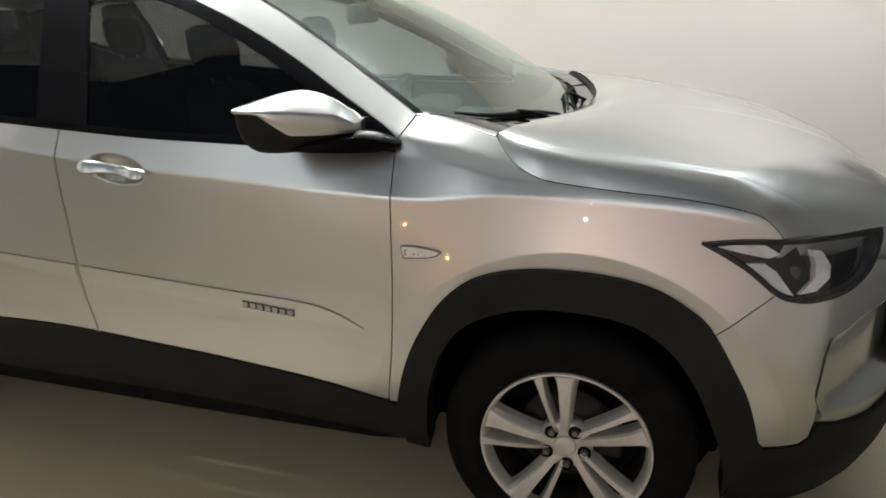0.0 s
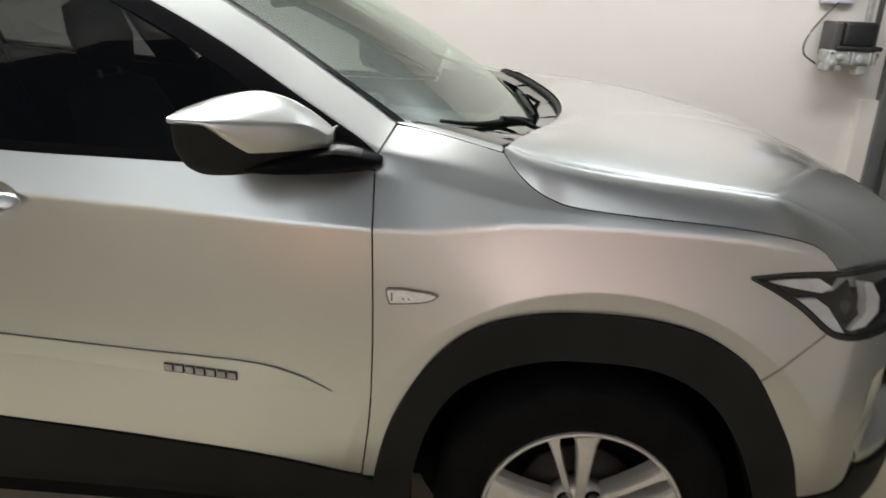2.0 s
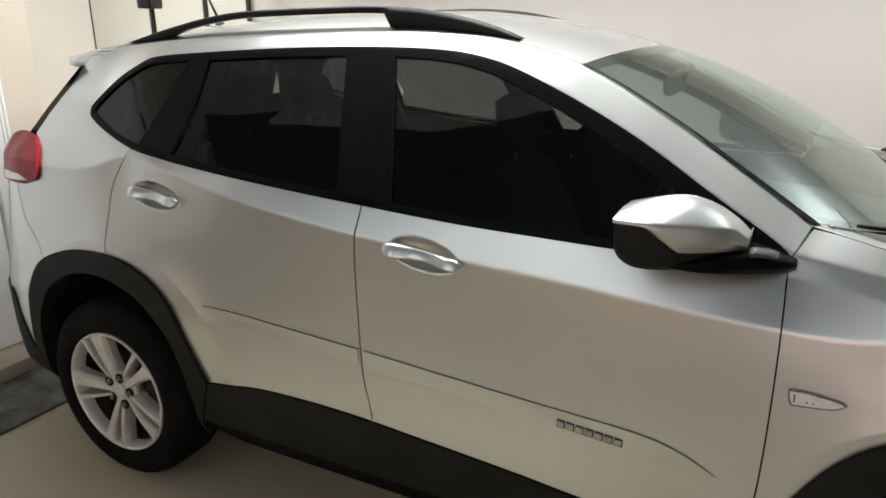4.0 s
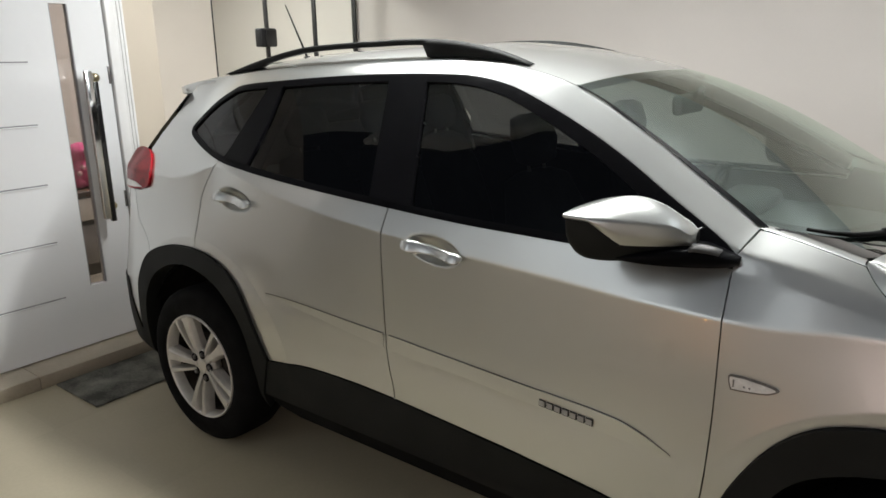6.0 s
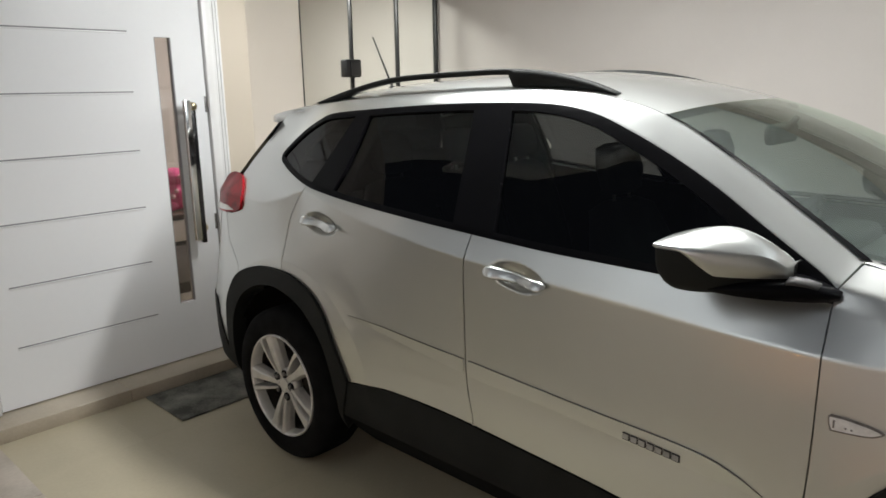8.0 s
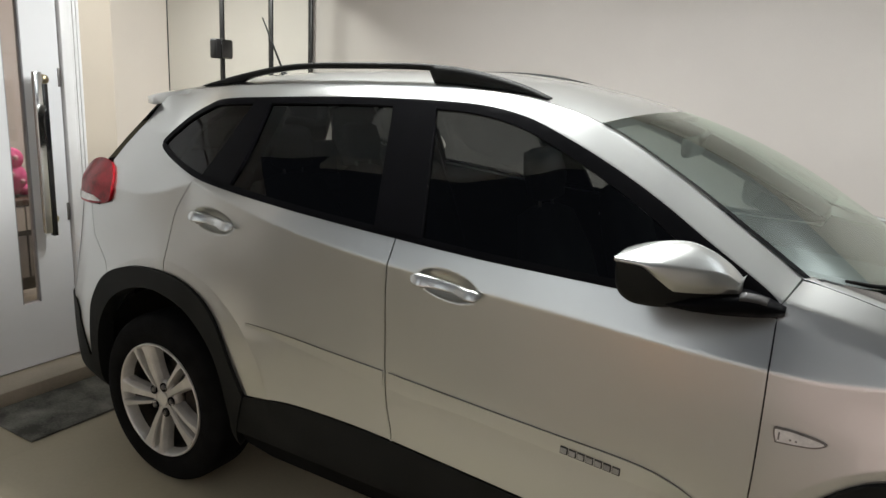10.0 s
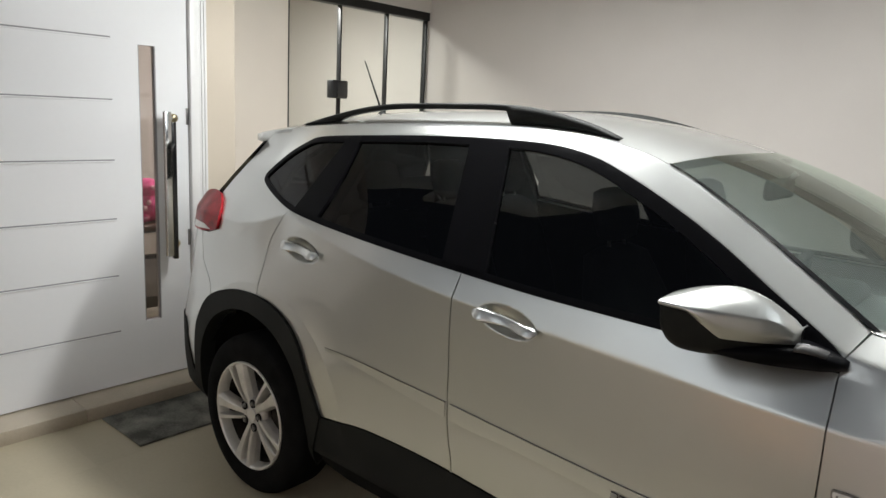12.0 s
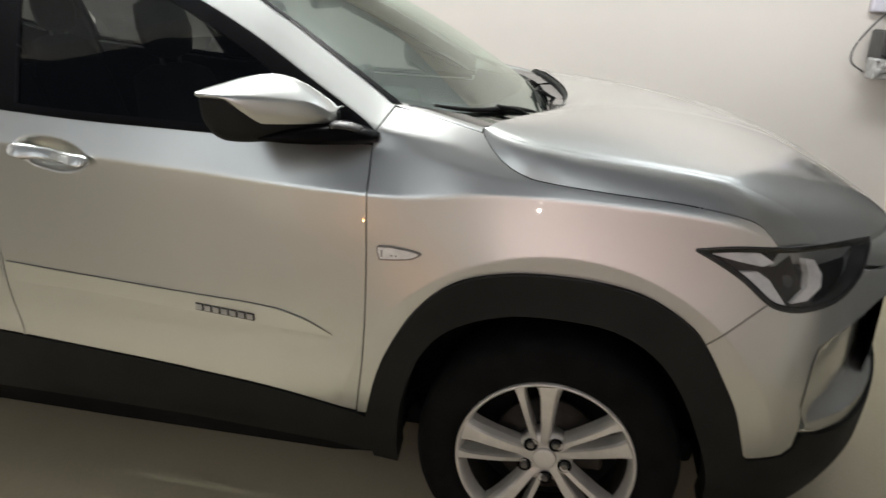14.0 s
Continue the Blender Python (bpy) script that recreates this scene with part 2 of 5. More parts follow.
def key_line(rows, sigma=4):
    r = np.array(rows, float)
    return tuple(blur(np.interp(GX, r[:, 0], r[:, k]), sigma * 0.01 / CELL, 0) for k in (1, 2))


BODYLINES = [
    key_line([(-3.3, .20, .16), (-2.57, .18, .13), (0, .15, .13), (.5, .15, .15), (.9, .20, .16)]),
    key_line([(-3.3, .33, .06), (-2.57, .33, .055), (-1.2, .33, .062), (0, .33, .05), (.9, .33, .07)]),
    key_line([(-3.3, .46, .05), (-2.57, .46, .036), (-2.15, .47, .062), (-1.56, .48, .080), (-.95, .455, .052), (-.48, .43, .040), (0, .46, .035), (.9, .45, .05)]),
    key_line([(-3.3, .62, .045), (-2.57, .62, .031), (-2.15, .675, .064), (-1.56, .645, .084), (-.95, .63, .054), (-.57, .595, .040), (-.4, .6, .036), (0, .6, .027), (.45, .6, .035), (.9, .6, .05)], 4),
    key_line([(-3.3, .70, .06), (-2.57, .70, .036), (-2.15, .706, .067), (-1.56, .690, .087), (-.95, .674, .058), (-.57, .63, .039), (-.4, .66, .036), (0, .69, .03), (.45, .7, .04), (.9, .7, .05)], 4),
    key_line([(-3.3, .86, .09), (-2.57, .84, .062), (-2.15, .85, .080), (-1.56, .86, .093), (-.95, .86, .073), (-.68, .855, .056), (-.48, .85, .044), (-.2, .86, .041), (.3, .85, .048), (.9, .8, .06)]),
    # the shoulder crease, and above it the belt
    key_line([(-3.4, 1.12, .13), (-2.95, 1.112, .120), (-2.78, 1.105, .112), (-2.63, 1.135, .122), (-2.51, 1.184, .146), (-2.40, 1.163, .128), (-2.284, 1.139, .116), (-2.122, 1.106, .103), (-1.93, 1.076, .096), (-1.767, 1.057, .093), (-1.56, 1.036, .092), (-1.225, 1.013, .087), (-.95, 1.0, .080), (-.68, .987, .066), (-.48, .984, .056), (-.38, .984, .055), (-.3, .995, .055), (-.212, 1.008, .055), (-.088, 1.012, .055), (.035, 1.011, .055), (.159, 1.006, .055), (.283, .999, .056), (.38, .984, .059), (.47, .953, .068), (.6, .90, .075), (.9, .85, .08)], 3),
    key_line([(-3.3, 1.30, .27), (-2.95, 1.29, .25), (-2.78, 1.285, .236), (-2.665, 1.242, .200), (-2.5, 1.200, .162), (-2.3, 1.176, .139), (-2.06, 1.154, .130), (-1.85, 1.137, .131), (-1.57, 1.118, .130), (-1.0, 1.100, .118), (-.75, 1.095, .118), (-.6, 1.090, .122), (-.48, 1.087, .122), (-.38, 1.081, .107), (-.3, 1.072, .092), (-.18, 1.047, .077), (0, 1.034, .066), (.18, 1.021, .064), (.3, 1.014, .065), (.4, 1.0, .069), (.5, .965, .08), (.9, .88, .1)]),
    key_line([(-3.3, 1.34, .30), (-2.9, 1.34, .28), (-2.784, 1.33, .262), (-2.7, 1.411, .312), (-2.575, 1.478, .352), (-2.35, 1.503, .376), (-2.0, 1.524, .396), (-1.7, 1.531, .408), (-1.447, 1.527, .403), (-1.278, 1.503, .375), (-1.133, 1.457, .336), (-.968, 1.39, .294), (-.815, 1.316, .25), (-.674, 1.237, .203), (-.484, 1.13, .14), (-.3, 1.112, .124), (-.15, 1.076, .100), (0, 1.052, .078), (.1, 1.043, .076), (.33, 1.026, .077), (.44, 1.0, .083), (.5, .98, .09), (.9, .9, .12)], 2),
    key_line([(-3.3, 1.40, .36), (-3.05, 1.445, .37), (-2.9, 1.49, .40), (-2.77, 1.52, .428), (-2.3, 1.562, .452), (-1.7, 1.580, .470), (-1.45, 1.574, .462), (-1.25, 1.553, .435), (-1.032, 1.500, .385), (-.8, 1.392, .315), (-.6, 1.277, .258), (-.445, 1.188, .218), (-.3, 1.155, .174), (-.2, 1.132, .147), (-.1, 1.10, .122), (0, 1.08, .103), (.3, 1.052, .10), (.5, 1.005, .115), (.9, .93, .2)], 2),
]


def rounded(z, y, at):
    """A smooth curve through rising z, without overshoot."""
    h, d = np.diff(z), np.diff(y) / np.diff(z)
    m = np.concatenate([[d[0]], np.where(d[:-1] * d[1:] > 0, 2 * d[:-1] * d[1:] / (d[:-1] + d[1:] + 1e-12), 0), [d[-1]]])
    k = np.clip(np.searchsorted(z, at) - 1, 0, len(h) - 1)
    u = np.clip((at - z[k]) / h[k], 0, 1)
    return y[k] * (1 + 2 * u) * (1 - u) ** 2 + y[k + 1] * u * u * (3 - 2 * u) + h[k] * (m[k] * u * (1 - u) ** 2 - m[k + 1] * u * u * (1 - u))


def make_flank():
    g = np.zeros((len(GX), len(GZ)))
    for i in range(len(GX)):
        z = np.array([k[0][i] for k in BODYLINES])
        y = np.array([k[1][i] for k in BODYLINES])
        z = np.maximum.accumulate(z + np.arange(len(z)) * 1e-4)
        g[i] = np.interp(GZ, z, y)
        under, over = (GZ < z[6]) & (GZ > z[0]), GZ > z[-1]
        g[i][under] = rounded(z[:7], y[:7], GZ[under])
        g[i][over] = y[-1] + (GZ[over] - z[-1]) * 1.2
    x, z = GX[:, None], GZ[None, :]
    # corners wrap round towards the nose and the tail
    wrap = np.interp(GX, [-3.42, -3.36, -3.28, -3.18, -3.08, -2.92, .38, .45, .52, .60, .681, .755, .827, .889, .939, .975, 1.0], [.42, .22, .09, .030, .006, 0, 0, .003, .014, .044, .096, .165, .265, .39, .55, .70, .80])
    g += blur(wrap, 4, 0)[:, None]
    # hollow facet of the front bumper, turned towards the nose
    g += 0.55 * np.clip(x - 0.598, 0, .4) * np.clip((z - 0.49) / 0.05, 0, 1) * np.clip((0.70 + 0.42 * (x - 0.6) - z) / 0.025, 0, 1)
    return blur(blur(g, 0.7, 1), 1.6, 0)


FLANK = make_flank()


def cubic(t):
    return (-0.5 * t + t * t - 0.5 * t ** 3, 1 - 2.5 * t * t + 1.5 * t ** 3, 0.5 * t + 2 * t * t - 1.5 * t ** 3, -0.5 * t * t + 0.5 * t ** 3)


def flank(x, z):
    """y of the flank at arrays of x and z."""
    x, z = np.atleast_1d(np.asarray(x, float)), np.atleast_1d(np.asarray(z, float))
    u, v = np.clip((x - GX[0]) / CELL, 1, len(GX) - 3.001), np.clip((z - GZ[0]) / CELL, 1, len(GZ) - 3.001)
    i, j = u.astype(int), v.astype(int)
    a, b = cubic(u - i), cubic(v - j)
    y = 0
    for p in range(4):
        for q in range(4):
            y = y + a[p] * b[q] * FLANK[i + p - 1, j + q - 1]
    # flared rims of the wheel arches, with a crisp upper edge
    for wx, wr in ((0.0, .552), (-2.58, .556)):
        rr = np.sqrt((x - wx) ** 2 + (z - 0.33) ** 2)
        low = np.clip((z - 0.34) / 0.16, 0, 1)
        rise = np.where(rr < wr, .003 + .008 * np.clip((rr - .44) / (wr - .44), 0, 1), .011 * np.clip(1 - (rr - wr) / .15, 0, 1) ** 2)
        y = y - rise * low * low * (3 - 2 * low)
    # hollows behind the door handles
    for hx, hz in ((-1.358, 1.012), (-2.356, 1.062)):
        e = ((x - hx) / 0.112) ** 2 + ((z - hz + 0.10 * (x - hx)) / 0.043) ** 2
        y = y + 0.036 * np.clip(1 - e, 0, 1) ** 1.15
    return y


def flank_points(xz, out=0.0, far=False):
    """Points of the flank and their outward normals, moved out by some metres."""
    xz = np.array(xz, float)
    x, z, e = xz[:, 0], xz[:, 1], 0.003
    y = flank(x, z)
    n = np.stack([(flank(x + e, z) - flank(x - e, z)) / (2 * e), -np.ones_like(x), (flank(x, z + e) - flank(x, z - e)) / (2 * e)], 1)
    n /= np.linalg.norm(n, axis=1)[:, None]
    p = np.stack([x, y, z], 1) + n * out
    if far:
        p[:, 1], n[:, 1] = 2 * CY - p[:, 1], -n[:, 1]
    return p, n


def clip(poly, axis, value, keep_less):
    out = []
    for k in range(len(poly)):
        a, b = poly[k - 1], poly[k]
        ia, ib = (a[axis] <= value) == keep_less or a[axis] == value, (b[axis] <= value) == keep_less or b[axis] == value
        if ia != ib:
            t = (value - a[axis]) / (b[axis] - a[axis])
            q = [a[0] + t * (b[0] - a[0]), a[1] + t * (b[1] - a[1])]
            q[axis] = value
            out.append(tuple(q))
        if ib:
            out.append(b)
    return out


def shrink(poly, d):
    """The outline moved inwards by d."""
    p = np.array(poly, float)
    area = 0.5 * np.sum(p[:, 0] * np.roll(p[:, 1], -1) - np.roll(p[:, 0], -1) * p[:, 1])
    s = 1 if area > 0 else -1
    a, b = p - np.roll(p, 1, 0), np.roll(p, -1, 0) - p
    na, nb = np.stack([-a[:, 1], a[:, 0]], 1), np.stack([-b[:, 1], b[:, 0]], 1)
    na /= np.linalg.norm(na, axis=1)[:, None] + 1e-9
    nb /= np.linalg.norm(nb, axis=1)[:, None] + 1e-9
    m = na + nb
    m /= np.maximum(np.sum(m * na, 1), 0.5)[:, None]
    return [tuple(q) for q in p + s * d * m]


def tidy(poly):
    out = []
    for q in poly:
        if not out or abs(q[0] - out[-1][0]) + abs(q[1] - out[-1][1]) > 1e-4:
            out.append((float(q[0]), float(q[1])))
    return out


def panel(poly, cell=0.015, out=0.0, depth=0.012, gap=0.002, far=False, tilt=None):
    """A sheet of the flank inside an outline in x and z, with edges turned inwards."""
    poly = tidy(shrink(tidy(poly), gap)) if gap else tidy(poly)
    p = np.array(poly)
    lo, hi = p.min(0), p.max(0)
    index, pts, faces = {}, [], []

    def vid(q):
        k = (round(q[0] * 20000), round(q[1] * 20000))
        if k not in index:
            index[k] = len(pts)
            pts.append(q)
        return index[k]

    x = math.floor(lo[0] / cell) * cell
    while x < hi[0]:
        col = clip(clip(poly, 0, x, False), 0, x + cell, True)
        if len(col) > 2:
            zs = [q[1] for q in col]
            z = math.floor(min(zs) / cell) * cell
            while z < max(zs):
                c = clip(clip(col, 1, z, False), 1, z + cell, True)
                ids = []
                for q in c:
                    k = vid(q)
                    if k not in ids:
                        ids.append(k)
                if len(ids) > 2:
                    ar = sum(pts[ids[k - 1]][0] * pts[ids[k]][1] - pts[ids[k]][0] * pts[ids[k - 1]][1] for k in range(len(ids)))
                    if abs(ar) > 1e-7:
                        faces.append(ids if ar > 0 else ids[::-1])
                z += cell
        x += cell
    pos, nor = flank_points(pts, out, far)
    shade = [tuple(q) for q in nor]
    if tilt:
        pos = pos + nor * np.array([tilt(*q) for q in pts])[:, None]
    verts = [Vector(v) for v in pos]
    if depth:
        edges = {}
        for f in faces:
            for k in range(len(f)):
                edges[(f[k - 1], f[k])] = 1
        rim = {}

        def rimv(i):
            if i not in rim:
                rim[i] = len(verts)
                verts.append(Vector(pos[i]))
                verts.append(Vector(pos[i] - nor[i] * depth))
            return rim[i]
        for a, b in list(edges):
            if (b, a) not in edges:
                ra, rb = rimv(a), rimv(b)
                faces.append([ra, ra + 1, rb + 1, rb])
    if far:
        faces = [f[::-1] for f in faces]
    if tilt:
        return verts, faces
    return verts, faces, shade + [(0, 0, 0)] * (len(verts) - len(shade))


# ---- outlines of the car's panels in x and z ----
ARCH = [(-.478, .385), (-.452, .50), (-.414, .598), (-.345, .712), (-.257, .790), (-.144, .826), (-.02, .835), (.107, .827), (.21, .801), (.300, .748), (.341, .703), (.390, .622), (.437, .53), (.474, .410)]
ARCH_IN = [(-.400, .222), (-.394, .33), (-.377, .46), (-.335, .582), (-.262, .668), (-.135, .721), (0, .731), (.133, .715), (.232, .662), (.305, .572), (.362, .45), (.400, .33), (.413, .18)]
RARCH = [(-3.035, .385), (-3.012, .55), (-2.975, .684), (-2.912, .772), (-2.80, .822), (-2.67, .842), (-2.51, .835), (-2.37, .782), (-2.283, .697), (-2.232, .585), (-2.185, .495), (-2.160, .452)]
RARCH_IN = [(-2.992, .23), (-2.985, .33), (-2.968, .48), (-2.935, .585), (-2.87, .680), (-2.80, .727), (-2.72, .756), (-2.60, .766), (-2.47, .735), (-2.377, .676), (-2.31, .598), (-2.265, .50), (-2.238, .40), (-2.218, .33), (-2.21, .23)]
arch, arch_in, rarch, rarch_in = (smooth_line(a, 4) for a in (ARCH, ARCH_IN, RARCH, RARCH_IN))
GAP_A = smooth_line([(-.506, .385), (-.484, .56), (-.478, .70), (-.478, .85), (-.481, 1.0), (-.486, 1.10)], 4)
GAP_B = smooth_line([(-1.529, .395), (-1.527, .484), (-1.553, .60), (-1.568, .75), (-1.576, .92), (-1.574, 1.033), (-1.569, 1.114)], 4)
GAP_R = smooth_line([(-2.575, .842), (-2.576, .88), (-2.574, .98), (-2.566, 1.060), (-2.540, 1.125), (-2.500, 1.196)], 4)
BELT = smooth_line([(-.484, 1.096), (-.66, 1.095), (-.862, 1.097), (-1.042, 1.100), (-1.273, 1.104), (-1.568, 1.118), (-1.833, 1.135), (-2.057, 1.153), (-2.306, 1.176), (-2.508, 1.201), (-2.665, 1.242), (-2.760, 1.278), (-2.787, 1.300)], 4)
TOP = smooth_line([(-2.787, 1.300), (-2.778, 1.325), (-2.700, 1.408), (-2.62, 1.460), (-2.55, 1.485), (-2.351, 1.502), (-2.006, 1.522), (-1.697, 1.530), (-1.447, 1.526), (-1.278, 1.502), (-1.133, 1.456), (-.968, 1.389), (-.815, 1.315), (-.674, 1.236), (-.510, 1.145), (-.478, 1.112)], 4)
EDGE = smooth_line([(-.445, 1.182), (-.6, 1.275), (-.8, 1.390), (-1.032, 1.498), (-1.25, 1.551), (-1.45, 1.572), (-1.7, 1.578), (-2.3, 1.560), (-2.77, 1.519), (-2.86, 1.498), (-2.93, 1.477)], 4)
HOODLINE = smooth_line([(-.218, 1.137), (-.197, 1.112), (-.170, 1.088), (-.146, 1.072), (-.118, 1.060), (-.07, 1.048), (.085, 1.035), (.22, 1.026), (.318, 1.015), (.39, 1.001), (.425, .986), (.447, .966), (.466, .944)], 4)
LAMP_TOP = smooth_line([(.290, .926), (.380, .938), (.478, .940), (.58, .944), (.65, .944), (.700, .940)], 4)
LAMP_LOW = smooth_line([(.290, .926), (.345, .898), (.403, .862), (.465, .812), (.505, .798), (.550, .796), (.607, .808), (.648, .830), (.680, .866), (.695, .912), (.700, .940)], 4)
SILL = smooth_line([(-2.158, .452), (-2.0, .473), (-1.85, .477), (-1.7, .475), (-1.53, .467), (-1.3, .458), (-1.09, .449), (-.988, .443), (-.758, .424), (-.506, .388)], 4)


def between(line, x0, x1):
    """The stretch of an outline between two x, in rising x."""
    l = sorted(line)
    xs, zs = [p[0] for p in l], [p[1] for p in l]
    return [(x0, float(np.interp(x0, xs, zs)))] + [p for p in l if x0 < p[0] < x1] + [(x1, float(np.interp(x1, xs, zs)))]


def side_of_car(car, far):
    """Doors, fenders, pillars, windows and cladding of one flank."""
    c = 0.04 if far else 0.0055

    def add(name, poly, material, parent=car, label="", cell=c, out=0.0, depth=0.014, gap=0.0015):
        return part(name, panel(poly, cell, out, depth, gap, far), material, parent, label)

    def near(pts, out=0.0):
        p, n = flank_points(pts, out, far)
        return [Vector(q) for q in p]

    # dark inner shell behind the panel gaps
    shell = [(-3.2, .40)] + rarch + SILL[1:-1] + arch + [(.60, .45), (.62, .70), (.50, .93)] + HOODLINE[::-1] + [(-.445, 1.165), (-.48, 1.09)] + BELT[1:-6] + [(-2.80, 1.26), (-3.02, 1.24), (-3.2, 1.2), (-3.2, .9)]
    add("inner_panel", shell, DARK, cell=0.04, out=-0.017, depth=0, gap=0)
    # front fender
    seam = [(.465, .812), (.40, .755), (.3405, .7035)]
    upper_arch = [p for p in arch if p[0] < .340]
    add("front_fender", GAP_A + [(-.484, 1.122), (-.448, 1.178), (-.40, 1.172), (-.33, 1.160), (-.26, 1.146)] + HOODLINE + [p for p in LAMP_TOP[::-1] if p[0] < .47] + [p for p in LAMP_LOW if 0.290 < p[0] < .465] + seam + upper_arch[::-1], PAINT)
    # front bumper corner with its lower lip
    low_arch = [p for p in arch if p[0] >= .3405]
    bump = seam[::-1] + [p for p in LAMP_LOW if .465 < p[0] < .685] + [(.715, .870), (.80, .850), (.86, .840), (.92, .835), (.925, .83), (.82, .80), (.72, .765), (.645, .728), (.603, .70), (.594, .65), (.588, .55), (.600, .515), (.599, .48), (.592, .428), (.57, .408)] + [(.486, .398)] + low_arch[::-1]
    add("front_bumper", bump, PAINT)
    add("air_facet", [(.596, .53), (.604, .65), (.614, .692), (.65, .718), (.725, .754), (.83, .790), (.925, .832), (.972, .838), (.985, .66), (.80, .60), (.68, .52), (.62, .478)], PAINT, out=-0.004, depth=0.03)
    add("bumper_lip", [(.612, .470), (.66, .455), (.75, .448), (.88, .47), (.98, .52), (.985, .64), (.93, .650), (.82, .612), (.70, .545), (.635, .490)], PAINT, out=-0.006, depth=0.02)
    add("lower_bumper", low_arch[-1:] + [(.486, .396), (.57, .406), (.595, .426), (.607, .466), (.66, .452), (.75, .445), (.88, .467), (.96, .517), (.93, .34), (.85, .24), (.66, .17), (.45, .145), (.413, .18), (.402, .33)], BLACK, out=0.004)
    # doors
    front = part("front_door", panel(between(SILL, -1.529, -.506) + GAP_A[1:-1] + [(-.486, 1.0985)] + between(BELT, -1.569, -.487)[::-1] + GAP_B[::-1][1:-1], c, 0, 0.014, 0.0021, far), PAINT, car)
    arch_front = [p for p in rarch if p[0] > -2.575]
    rear = part("rear_door", panel(between(SILL, -2.155, -1.529) + GAP_B[1:-1] + between(BELT, -2.500, -1.569)[::-1] + GAP_R[::-1][1:] + arch_front[1:], c, 0, 0.014, 0.0021, far), PAINT, car)
    # raised pads along the lower doors
    pad = smooth_line([(-2.150, .730), (-1.96, .720), (-1.80, .708), (-1.56, .692), (-1.282, .681), (-1.008, .672), (-.763, .665), (-.655, .646), (-.569, .609)], 5)
    low = smooth_line([(-2.150, .722), (-1.56, .640), (-1.275, .634), (-.804, .612), (-.64, .604), (-.569, .605)], 5)
    for door, x0, x1 in ((front, -1.549, -.5695), (rear, -2.149, -1.570)):
        lo, hi = between(low, x0, x1), between(pad, x0, x1)
        lx, lz, hx, hz = [p[0] for p in lo], [p[1] for p in lo], [p[0] for p in hi], [p[1] for p in hi]

        def lean(x, z):
            # the pad stands out most along its upper edge
            bottom, top = np.interp(x, lx, lz), np.interp(x, hx, hz)
            return 0.0050 * min(1, max(0, (z - bottom) / max(.004, top - bottom))) * min(1, (top - bottom) / .045)
        part("door_pad", panel(lo + hi[::-1], c, 0.0015, 0.008, 0, far, lean), PAINT, door)
        line = between(pad, x0, x1)
        # Dark strip laid on the door paints the shade along the crease.
        add("crease_shade", line + [(x, z + 0.0019) for x, z in line[::-1]], SEAMSHADE, door, out=0.0012, depth=0, gap=0, cell=0.03)
    # rear quarter, roof side and windscreen pillar
    tail_in = [(-3.30, 1.03), (-3.03, 1.035), (-2.948, 1.058), (-2.936, 1.105), (-2.972, 1.155), (-3.045, 1.208)]
    rear_arch = [p for p in rarch if -2.911 < p[0] <= -2.575]
    bump_arch = [p for p in rarch if p[0] <= -2.911]
    quarter = between(BELT, -2.787, -2.500)[::-1]
    body = rear_arch + GAP_R + quarter[1:] + TOP[1:] + [(-.484, 1.122), (-.450, 1.180)] + EDGE + [(-2.945, 1.45), (-2.968, 1.365), (-3.02, 1.28)] + tail_in[::-1][:-1] + [(-3.086, 1.033), (-3.080, 1.0), (-3.045, .91), (-3.0, .865), (-2.945, .82), (-2.912, .773)]
    add("quarter_panel", body, PAINT)
    add("rear_bumper", [(-2.912, .773), (-2.945, .82), (-3.0, .865), (-3.045, .91), (-3.080, 1.0), (-3.088, 1.031), (-3.30, 1.028), (-3.39, .95), (-3.40, .70), (-3.34, .62), (-3.14, .62), (-3.10, .58), (-3.06, .40)] + bump_arch, PAINT)
    # sill and arch cladding
    add("sill_cladding", SILL + [(-.478, .375), (-.462, .30), (-.455, .245), (-.50, .238), (-.60, .258), (-1.0, .283), (-1.3, .290), (-2.05, .30), (-2.218, .30), (-2.225, .36)], BLACK, out=0.006)
    add("sill_lower", [(-.47, .26), (-.60, .262), (-1.0, .286), (-1.3, .293), (-2.05, .303), (-2.215, .303), (-2.21, .21), (-2.1, .18), (-1.3, .175), (-.60, .180), (-.42, .21)], DARK, out=-0.016)
    add("arch_cladding", [(-.468, .232)] + arch + arch_in[::-1], BLACK, out=0.014, depth=0.070, cell=0.02, label="black plastic front wheel arch trim", gap=0)
    add("arch_cladding", rarch + rarch_in[::-1], BLACK, out=0.014, depth=0.070, cell=0.02, label="black plastic rear wheel arch trim", gap=0)
    add("rear_bumper_trim", [(-3.06, .395), (-3.10, .585), (-3.14, .625), (-3.34, .625), (-3.38, .50), (-3.30, .30), (-3.1, .22), (-2.995, .22), (-2.985, .33), (-3.03, .39)], BLACK, out=0.006)
    # black window surround: strips along the belt and the top, pillars between the panes
    band = [(x, z - 0.003) for x, z in BELT if -2.785 < x]
    belt = part("belt_moulding", panel(band + [(x, z + 0.020) for x, z in band[::-1]], c, 0.004, 0.012, 0, far), TRIM, car, "black rubber belt moulding")
    line = [p for p in TOP if p[0] > -2.787]
    t = np.array(TOP)
    d = np.gradient(t, axis=0)
    n = np.stack([d[:, 1], -d[:, 0]], 1) / (np.linalg.norm(d, axis=1)[:, None] + 1e-9)
    wide = np.interp(t[:, 0], [-2.8, -2.6, -2.3, -1.5, -1.2, -.7, -.5], [.020, .022, .024, .026, .034, .044, .018])
    inner = [tuple(q) for q in t + n * wide[:, None]]
